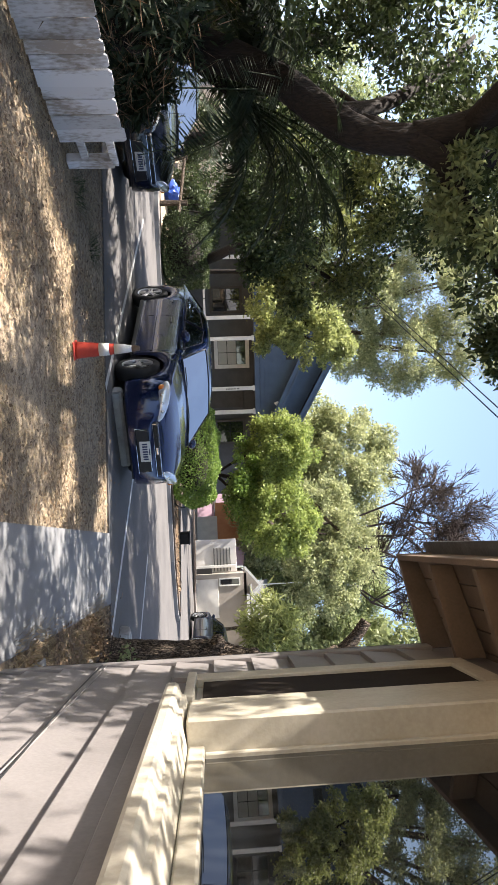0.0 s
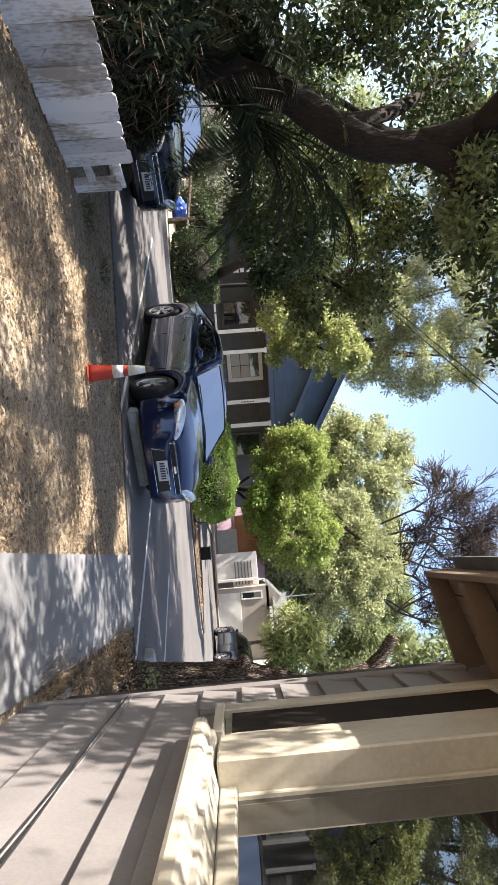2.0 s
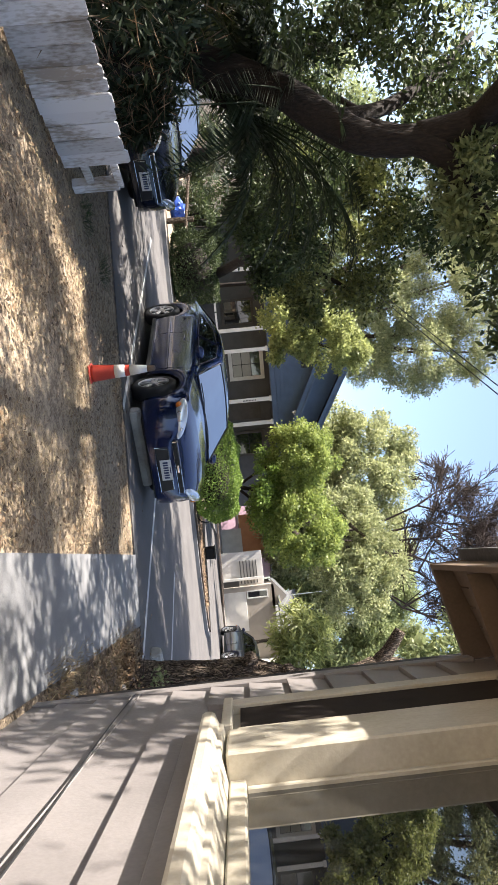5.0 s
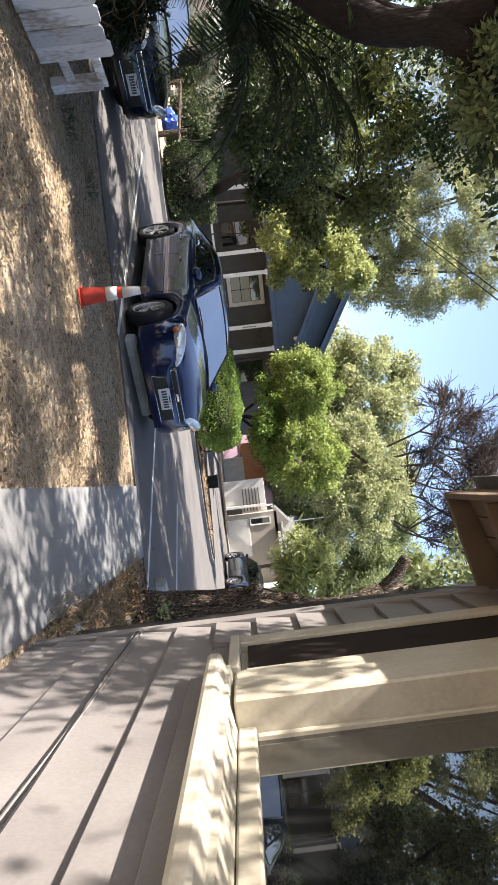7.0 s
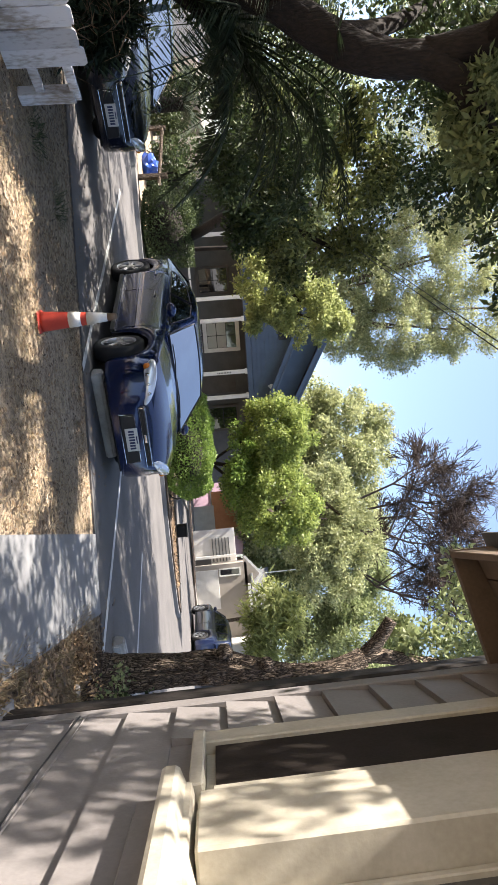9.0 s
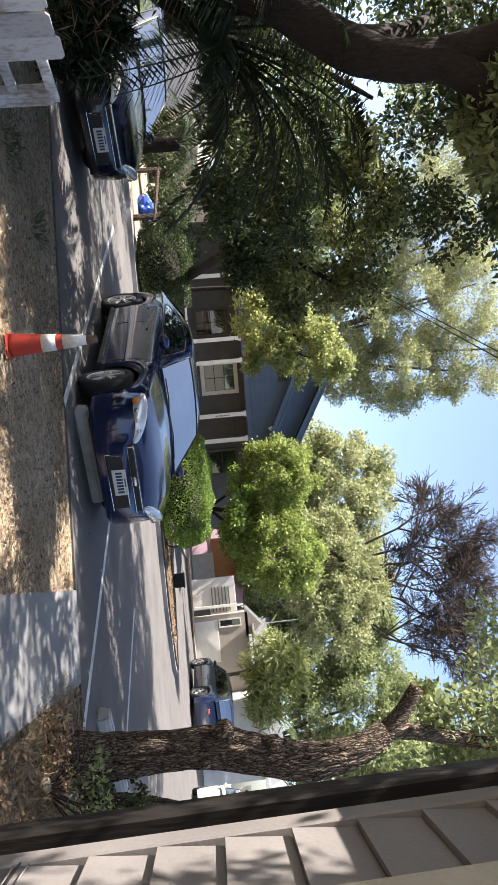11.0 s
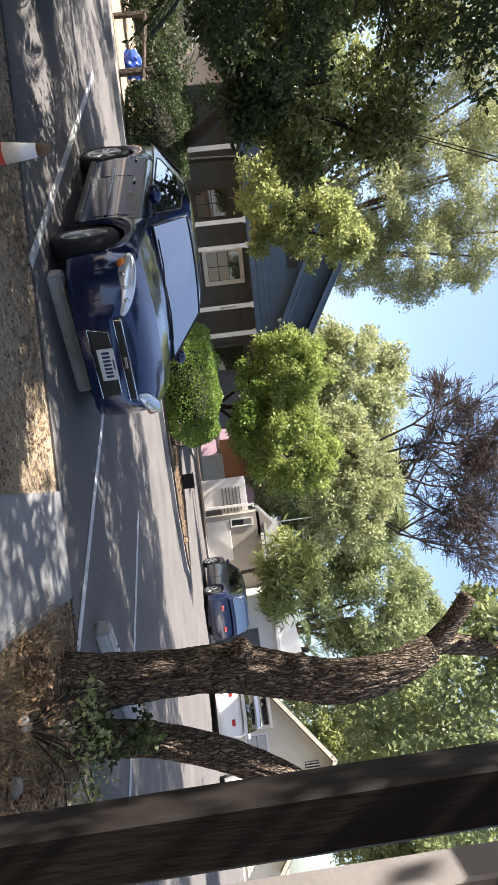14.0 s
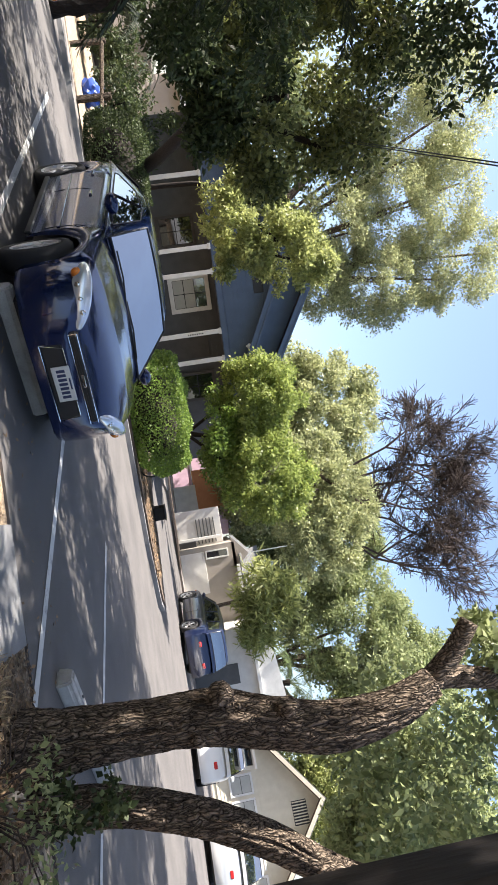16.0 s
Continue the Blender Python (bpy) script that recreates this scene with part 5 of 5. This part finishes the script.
tree("street_tree", (-2.0, 20.6, 0.1), "bright green camphor tree with a full low crown", ([(-0.75, 0, -0.05), (-0.7, 0, 0.8), (-0.5, 0, 1.6), (-0.2, 0, 2.8)], [0.085, 0.07, 0.06, 0.04]),
     [([(-0.6, 0, 1.2), (-1.0, 0, 1.9), (-1.4, 0, 2.8)], [0.05, 0.04, 0.02]), ([(-0.6, 0, 1.2), (0.3, 0, 2.1), (1.0, 0, 2.8)], [0.05, 0.04, 0.02])],
     [((-1.35, 0, 3.3), (1.1, 1.15, 1.2), 64, 0.22, 17000, 0.095, 0.055, LEAF_BRIGHT, 61), ((0.75, 0, 3.05), (1.4, 1.25, 1.25), 80, 0.20, 21000, 0.095, 0.055, LEAF_BRIGHT, 62),
      # under-crown in a darker leaf colour for the shade below the top
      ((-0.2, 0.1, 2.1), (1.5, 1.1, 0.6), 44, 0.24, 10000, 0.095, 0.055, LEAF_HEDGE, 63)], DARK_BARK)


def hedge(place, size, label, n, seed, mat):
    """A clipped hedge: leaves over a rounded block, thickest at its skin."""
    t = thing("hedge", Matrix.Translation(place), label, "hedge")
    rng = np.random.default_rng(seed)
    u = rng.uniform(-1, 1, size=(n, 3))
    k = np.max(np.abs(u), axis=1, keepdims=True)
    u = u / k * rng.uniform(0.80, 1.03, size=(n, 1)) ** 0.5
    ball = u / np.linalg.norm(u, axis=1, keepdims=True)
    u = 0.38 * u + 0.62 * ball
    p = u * np.array(size)
    p[:, 2] += size[2]
    wob = np.array([noise.noise(Vector(q) * 1.8 + Vector((seed, 0, 0))) for q in p])[:, None]
    p *= 1 + 0.16 * wob
    quads_object("foliage", leaves_at(p, rng, 0.058, 0.034, 0.0, ball * 0.5), mat, t)
    # a near-black ball stands in for the shade inside the leaves
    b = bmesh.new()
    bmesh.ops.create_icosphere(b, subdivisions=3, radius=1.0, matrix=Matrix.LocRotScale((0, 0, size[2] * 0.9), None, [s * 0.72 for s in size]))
    part("dark_core", b, DARK_BARK, t)
    for k in range(3):
        part("stem", limb([(-size[0] * 0.4 + k * size[0] * 0.4, 0, -0.05), (-size[0] * 0.4 + k * size[0] * 0.4, 0, size[2])], [0.05, 0.03], k, 6), BARK, t)


hedge((-2.90, 18.5, 0.06), (1.42, 0.90, 0.67), "clipped bright green hedge beside the kerb", 26000, 71, LEAF_HEDGE)
hedge((-8.45, 17.3, 0.06), (1.0, 0.8, 0.68), "dark clipped hedge in front of the grey house", 14000, 72, LEAF_DARK)


def back_tree(place, label, mat, crowns, seed, height, leaf=0.24):
    """A tree far behind: trunk, limbs and crowns of small clumps."""
    tr = ([(0, 0, 0), (0.2, 0, height * 0.3), (-0.1, 0, height * 0.6)], [0.3, 0.24, 0.15])
    limbs = []
    rnd = random.Random(seed)
    for c, r, _ in crowns:
        limbs.append(([(0, 0, height * 0.3), (c[0] * 0.5, c[1] * 0.5, (c[2] + height * 0.3) / 2), (c[0], c[1], c[2] + r[2] * 0.4)], [0.16, 0.1, 0.04]))
    tree("background_tree", place, label, tr, limbs, [(c, r, 90, 0.21, int(n * 2.1), leaf * 0.9, leaf * 0.45, mat, seed + i) for i, (c, r, n) in enumerate(crowns)])


back_tree((-5.0, 41, 0), "tall olive-green tree behind the blue house", LEAF_OLIVE, [((-3.5, 0, 6.5), (3.6, 3, 3.0), 13000), ((-0.5, 0, 9.6), (3.2, 3, 3.6), 14000), ((3.2, 1, 6.4), (3.4, 3, 3.8), 14000), ((4.2, 0, 9.6), (2.8, 2.6, 2.6), 9000), ((0.5, -2, 4.6), (4.5, 2, 2.2), 9000)], 81, 11)
back_tree((-11.6, 33, 0), "tall airy grey-green tree against the sky", LEAF_OLIVE, [((-1.2, 0, 10.0), (2.6, 2.4, 2.0), 9000), ((1.6, 0, 11.6), (2.2, 2.2, 2.2), 8500), ((-2.2, 0, 13.6), (3.0, 2.4, 1.8), 7500), ((1.8, 0, 14.4), (1.6, 1.6, 1.2), 3500), ((1.0, 0, 8.8), (2.2, 1.8, 1.4), 6000), ((-3.0, 0, 16.2), (2.8, 2.4, 1.6), 5000), ((0.8, 0, 17.0), (2.4, 2, 1.6), 4500), ((-5.4, 0, 15.4), (2.6, 2.4, 2.4), 6500), ((-5.2, 0, 11.8), (2.2, 2.0, 1.8), 5000), ((-8.5, 0, 14.0), (2.8, 2.4, 2.6), 5500), ((-7.5, 0, 17.5), (3.0, 2.4, 2.0), 4500), ((-10.5, 0, 17.0), (2.6, 2.2, 2.2), 4000)], 91, 14, 0.15)
back_tree((-21, 36, 0), "dark tree mass behind the white house", LEAF_MID, [((0, 0, 7), (5, 4, 4), 16000), ((6, 1, 6.4), (4, 4, 3.0), 7000), ((-6, 0, 8), (5, 4, 4.5), 13000)], 101, 10)
back_tree((3.0, 46, 0), "leafy green tree behind the stucco house", LEAF_MID, [((-2.5, 0, 6.2), (3.0, 3, 3.2), 12000), ((1.8, 0, 7.6), (3.2, 3, 3.4), 13000), ((0, 0, 10.8), (3.0, 3, 2.2), 9000)], 111, 10)
back_tree((9.5, 45, 0), "leafy green tree behind the white garage", LEAF_MID, [((-1.5, 0, 9.4), (3.4, 3, 4.6), 16000), ((2.4, 0, 12.5), (3.4, 3, 4.2), 15000), ((5.0, -2, 6.6), (3.4, 3, 3.6), 11000)], 121, 14)
back_tree((17, 40, 0), "tall green tree behind the cream house", LEAF_YELLOW, [((-1, 0, 8.0), (3.6, 3, 4.0), 14000), ((3, 0, 10), (4, 3, 5), 14000)], 131, 12)
back_tree((9.8, 16.5, 0), "mid-green tree behind the leaning stems", LEAF_MID, [((-5.0, 0, 4.9), (1.8, 1.6, 1.2), 9000), ((-3.2, 0, 4.2), (1.7, 1.6, 1.4), 9000)], 141, 9, 0.13)
back_tree((24, 30, 0), "dark tree closing the street", LEAF_MID, [((0, 0, 6), (5, 5, 5), 10000)], 151, 10)
back_tree((-30, 22, 0), "dark tree far down the street", LEAF_MID, [((0, 0, 6), (6, 6, 5), 14000), ((-4, -8, 6), (5, 5, 5), 8000)], 161, 10)
back_tree((-13, -2, 0), "broad tree beside the yard", LEAF_MID, [((0, 0, 5), (3, 4, 3), 9000), ((1, -6, 5), (3, 3, 3), 6000)], 171, 8)


def bare_tree(place, label, seed):
    """A leafless tree: limbs that fork down to fine twigs."""
    t = thing("bare_tree", Matrix.Translation(place), label, "tree")
    rnd = random.Random(seed)
    part("trunk", limb([(-2.8, 0, 0), (-1.3, 0, 2.7), (0.8, 0, 4.0), (1.5, 0, 6.4)], [0.22, 0.18, 0.13, 0.08]), TWIG, t, smooth=True)
    segs = []

    def grow(p, d, length, r, depth):
        q = p + d * length * 0.5 + Vector((rnd.uniform(-1, 1), rnd.uniform(-1, 1), rnd.uniform(-1, 1))) * length * 0.10
        e = q + (d + Vector((rnd.uniform(-1, 1), rnd.uniform(-1, 1), rnd.uniform(-0.6, 0.8))) * 0.28).normalized() * length * 0.5
        segs.append(([p, q, e], [r, r * 0.8, r * 0.6], depth))
        if depth:
            for _ in range(5):
                nd = (d + Vector((rnd.uniform(-1, 1), rnd.uniform(-1, 1), rnd.uniform(-0.8, 0.8))) * 0.95).normalized()
                start = p.lerp(e, rnd.uniform(0.35, 1.0))
                grow(start, nd, length * rnd.uniform(0.5, 0.75), r * 0.55, depth - 1)

    stems = [(x, rnd.uniform(-0.8, 0.8), rnd.uniform(7.4, 10.2)) for x in (-0.2, 0.6, 1.3, 2.0, 2.8, 3.6, 4.2)]
    for k, p in enumerate(stems):
        segs.append(([Vector((0.8, 0, 4.0)), Vector((1.2, 0, 5.2)).lerp(Vector(p), 0.5), Vector(p)], [0.07, 0.055, 0.045], 4))
        for d in ((rnd.uniform(-1, 0.2), 0.2, 0.7), (rnd.uniform(-0.2, 1.0), -0.2, 0.8)):
            grow(Vector(p), Vector(d).normalized(), rnd.uniform(1.9, 2.7), 0.05, 4)
    thick, thin = bmesh.new(), bmesh.new()
    for pts, radii, depth in segs:
        if depth >= 3:
            tube(pts, radii, 5, thick)
        else:
            tube(pts, [max(x, 0.012) for x in radii], 3, thin)
    part("limb_framework", thick, TWIG, t)
    part("branchwork", thin, TWIG, t, "dense bare brown twigs")


back_tree((-5.6, 27.6, 0), "olive-green tree rising beyond the camphor tree", LEAF_OLIVE, [((4.5, 0, 5.9), (1.9, 1.0, 1.5), 5500), ((6.7, 0, 5.6), (1.9, 1.0, 1.6), 5500), ((5.8, 0.3, 7.2), (1.3, 0.9, 0.9), 2600)], 181, 6, 0.15)
bare_tree((-1.7, 29.5, 0), "leafless brown tree with a tangle of bare twigs", 5)


# ---- fronds ----
def frond(base, tip, sag, width, leaflets, rng, stiff=0.5):
    """One feathered frond: a rib and narrow leaflets to both sides."""
    base, tip = np.array(base, float), np.array(tip, float)
    out = []
    d = tip - base
    flat = np.array((d[1], -d[0], 0.0))
    flat /= np.linalg.norm(flat) + 1e-9
    length = np.linalg.norm(d)
    for i in range(leaflets):
        s = 0.12 + 0.88 * i / leaflets
        p = base + d * s + np.array((0, 0, 1)) * sag * 4 * s * (1 - s)
        size = width * (0.35 + 0.65 * math.sin(math.pi * min(1, 0.15 + 0.85 * s)))
        for sgn in (-1, 1):
            way = flat * sgn * 0.8 + d / length * 0.62 + np.array((0, 0, -0.30)) + rng.normal(size=3) * 0.07
            way /= np.linalg.norm(way)
            side = np.cross(way, (0, 0, 1.0))
            side /= np.linalg.norm(side) + 1e-9
            w = side * 0.011 * length ** 0.5
            e = p + way * size
            out.append((p - w * 0.5, p + way * size * 0.5 - w, e, p + way * size * 0.5 + w))
    return out


def palm(name, place, height, reach, count, label, seed, mat, leaf=0.34, spread=(0, 360), lean=(0, 0), thick=0.2, droop=-0.55):
    t = thing(name, Matrix.Translation(place), label, "palm")
    rng = np.random.default_rng(seed)
    lx, ly = lean
    part("trunk", limb([(0, 0, -0.05), (lx * 0.6, ly * 0.6, height * 0.5), (lx, ly, height)], [thick, thick * 0.85, thick * 0.75], seed, 12, 6, 0.3), DARK_BARK, t)
    for i in range(count):
        a = radians(spread[0] + (spread[1] - spread[0]) * (i + rng.uniform(-0.3, 0.3)) / count)
        up = rng.uniform(droop, 0.75)
        r = reach * rng.uniform(0.75, 1.1)
        base = (lx + 0.05 * math.cos(a), ly + 0.05 * math.sin(a), height - 0.02)
        tip = (lx + r * math.cos(a), ly + r * math.sin(a), height + up * r)
        quads = frond(base, tip, 0.25 * r, leaf, 46, rng)
        pts = [Vector(base) + (Vector(tip) - Vector(base)) * s + Vector((0, 0, 0.25 * r * 4 * s * (1 - s))) for s in np.linspace(0, 1, 10)]
        f = part("rib", tube(pts, list(np.linspace(0.016, 0.004, 10)), 5), mat, t)
        quads_object("frond_blade", np.array(quads), mat, f)


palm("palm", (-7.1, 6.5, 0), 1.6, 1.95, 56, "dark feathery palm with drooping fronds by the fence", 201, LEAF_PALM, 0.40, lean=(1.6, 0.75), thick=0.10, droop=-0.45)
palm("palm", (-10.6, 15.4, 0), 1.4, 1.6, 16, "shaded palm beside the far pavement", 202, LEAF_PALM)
tree("tall_shrub", (3.6, 32.6, 0.0), "pale green long-leaved shrub beside the stucco house", ([(0, 0, -0.05), (0.1, 0, 1.2), (0, 0, 2.6)], [0.12, 0.10, 0.06]), [],
     [((0.0, 0, 3.7), (1.3, 1.0, 1.3), 16, 0.30, 2600, 0.55, 0.085, LEAF_YELLOW, 203, 0.25, 0.8, 0.1, 0.8), ((1.5, 0, 3.0), (0.9, 0.8, 0.8), 10, 0.30, 1200, 0.50, 0.085, LEAF_YELLOW, 205, 0.25, 0.8, 0.1, 0.8)], BARK, "shrub")
palm("palm", (8.6, 36.5, 0.1), 4.4, 2.4, 18, "dark palm above the white garage roof", 204, LEAF_DARK, 0.6)


def undergrowth():
    t = thing("undergrowth", Matrix.Translation((-5.2, 5.4, 0)), "tangled dark shrub and dead fronds behind the fence", "shrub")
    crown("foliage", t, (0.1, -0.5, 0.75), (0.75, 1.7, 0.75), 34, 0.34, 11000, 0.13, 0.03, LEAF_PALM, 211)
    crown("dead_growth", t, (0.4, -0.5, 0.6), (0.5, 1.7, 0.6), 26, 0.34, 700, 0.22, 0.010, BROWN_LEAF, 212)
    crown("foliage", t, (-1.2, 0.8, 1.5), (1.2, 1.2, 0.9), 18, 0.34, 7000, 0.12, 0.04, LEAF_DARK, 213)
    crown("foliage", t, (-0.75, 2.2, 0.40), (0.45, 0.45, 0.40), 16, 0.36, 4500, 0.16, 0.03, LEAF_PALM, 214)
    part("stem", limb([(-0.75, 2.2, -0.05), (-0.7, 2.2, 0.3), (-0.8, 2.3, 0.6)], [0.05, 0.04, 0.02]), DARK_BARK, t)
    part("stem", limb([(0, 0, -0.05), (0.05, 0, 0.5), (-0.1, 0.1, 1.0)], [0.06, 0.04, 0.02]), DARK_BARK, t)


undergrowth()


# ---- dead leaves, straw and tufts ----
def scattered(name, label, n, region, seed, mat, length, width, lift, dense=None, ground=-0.012):
    """Loose bits lying on the ground: real pieces, many and small."""
    rng = np.random.default_rng(seed)
    x0, x1, y0, y1 = region
    p = np.stack([rng.uniform(x0, x1, n), rng.uniform(y0, y1, n), np.zeros(n)], axis=1)
    if dense:
        keep = np.array([noise.noise(Vector((q[0] * dense, q[1] * dense, seed))) for q in p]) + rng.uniform(-0.5, 0.5, n) > -0.12
        p = p[keep]
        n = len(p)
    p[:, 2] = ground + rng.uniform(0.0, lift, n)
    a = rng.uniform(0, 2 * math.pi, n)
    d = np.stack([np.cos(a), np.sin(a), rng.uniform(-0.05, 0.35, n)], axis=1)
    s = np.stack([-np.sin(a), np.cos(a), rng.uniform(-0.4, 0.4, n)], axis=1)
    k = rng.uniform(0.5, 1.4, (n, 1))
    d, s = d * length * k, s * width * k
    quads = np.stack([p, p + d * 0.5 + s * 0.5, p + d, p + d * 0.5 - s * 0.5], axis=1)
    return tagged(quads_object(name, quads, mat), label, "ground litter", kind="stuff")


scattered("dry_grass", "short dead straw-coloured grass over the yard", 60000, (-5.6, -0.62, 2.2, 8.2), 301, STRAW, 0.055, 0.006, 0.010, 1.4)
scattered("fallen_leaves", "fallen brown leaves strewn over the yard", 32000, (-5.6, -0.62, 2.0, 8.2), 302, BROWN_LEAF, 0.036, 0.019, 0.014, 0.9)
scattered("fallen_leaves", "dead leaves gathered beside the walkway", 9000, (0.18, 1.4, 4.8, 8.3), 303, BROWN_LEAF, 0.045, 0.022, 0.035)
scattered("bark_chips", "loose bark chips and dead leaves over the mulch bed", 1800, (-2.2, 0.9, 18.3, 20.2), 305, BROWN_LEAF, 0.07, 0.035, 0.02, None, 0.145)
scattered("road_litter", "a few dry leaves on the asphalt edge", 700, (-6, 2, 8.1, 9.3), 304, BROWN_LEAF, 0.035, 0.016, 0.02)


def tuft(place, n, height, spread, seed, mat, label):
    """A tussock of blades."""
    t = thing("grass_tuft", Matrix.Translation(place), label, "grass tuft", "grass tufts")
    rng = np.random.default_rng(seed)
    a, r = rng.uniform(0, 2 * math.pi, n), spread * np.sqrt(rng.uniform(0, 1, n))
    p = np.stack([r * np.cos(a), r * np.sin(a), np.full(n, -0.02)], axis=1)
    lean = rng.normal(size=(n, 3)) * np.array((0.55, 0.55, 0.0)) + np.stack([np.cos(a), np.sin(a), np.zeros(n)], axis=1) * 0.35
    lean[:, 2] = rng.uniform(0.5, 1.0, n)
    d = lean * height * rng.uniform(0.5, 1.1, (n, 1))
    s = np.stack([-np.sin(a), np.cos(a), np.zeros(n)], axis=1) * 0.0035
    tip = p + d
    tip[:, 2] *= 0.85
    quads_object("tussock", np.stack([p - s, p + d * 0.55 - s, tip, p + d * 0.55 + s], axis=1), mat, t)


rnd = random.Random(8)
for k in range(7):
    tuft((rnd.uniform(0.26, 0.42), 5.0 + 0.42 * k, 0), 380, rnd.uniform(0.06, 0.13), 0.24, 400 + k, STRAW, "dry straw-coloured grass tuft beside the walkway")
for k in range(5):
    tuft((rnd.uniform(0.5, 1.2), rnd.uniform(6.6, 7.7), 0), 260, rnd.uniform(0.10, 0.17), 0.2, 430 + k, STRAW, "dry straw-coloured grass tuft beside the walkway")
for k in range(2):
    tuft((-4.0 + 0.25 * k, 6.75 + 0.75 * k, 0), 160, 0.12, 0.22, 450 + k, LEAF_DARK, "dark green grass tuft at the fence end")


def dry_shrub():
    t = thing("dry_shrub", Matrix.Translation((0.72, 7.15, 0)), "dry twiggy shrub with dead leaves at the trunk", "shrub")
    rng = random.Random(4)
    b = bmesh.new()
    for k in range(16):
        a = rng.uniform(0, 6.28)
        tip = Vector((math.cos(a) * rng.uniform(0.2, 0.55), math.sin(a) * rng.uniform(0.2, 0.45), rng.uniform(0.10, 0.38)))
        tube([(0, 0, -0.03), tip * 0.5 + Vector((0, 0, 0.08)), tip], [0.007, 0.005, 0.003], 5, b)
    part("branchwork", b, TWIG, t)
    crown("foliage", t, (0, 0, 0.04), (0.5, 0.45, 0.06), 14, 0.4, 1300, 0.040, 0.020, BROWN_LEAF, 461)
    crown("foliage", t, (0.1, 0.1, 0.3), (0.35, 0.3, 0.15), 8, 0.4, 300, 0.045, 0.025, LEAF_MID, 462)


dry_shrub()


def dark_bush(place, radii, n, seed, label):
    t = thing("bush", Matrix.Translation(place), label, "bush")
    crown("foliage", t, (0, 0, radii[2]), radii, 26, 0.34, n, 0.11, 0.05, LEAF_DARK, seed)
    for k in range(3):
        a = 2.1 * k
        part("stem", limb([(0.1 * math.cos(a), 0.1 * math.sin(a), -0.05), (0.3 * math.cos(a), 0.3 * math.sin(a), radii[2])], [0.035, 0.02], k, 6), DARK_BARK, t)


dark_bush((-11.6, 20.3, 0.1), (1.3, 0.8, 1.15), 9000, 471, "dark leafy bush in shade beside the pavement")
dark_bush((-14.6, 20.5, 0.1), (1.3, 0.8, 0.9), 7000, 472, "dark leafy bush in shade beside the pavement")
STONE = material("field_stone", (0.24, 0.22, 0.20), 0.9, dark=(0.12, 0.11, 0.10), scale=7, fine=60, bump=0.5)
for k, (x, y, r) in enumerate(((0.62, 6.95, 0.05), (0.85, 6.75, 0.05), (0.62, 7.35, 0.06), (0.92, 7.62, 0.07))):
    s = thing("stone", Matrix.Translation((x, y, 0)), "rounded grey field stone among dead leaves", "stone", "stones")
    b = bmesh.new()
    bmesh.ops.create_icosphere(b, subdivisions=3, radius=r)
    for v in b.verts:
        v.co *= 1 + 0.25 * noise.noise(v.co * 9 + Vector((k * 3, 0, 0)))
        v.co.z = v.co.z * 0.75 + r * 0.5
    part("block", b, STONE, s, smooth=True)
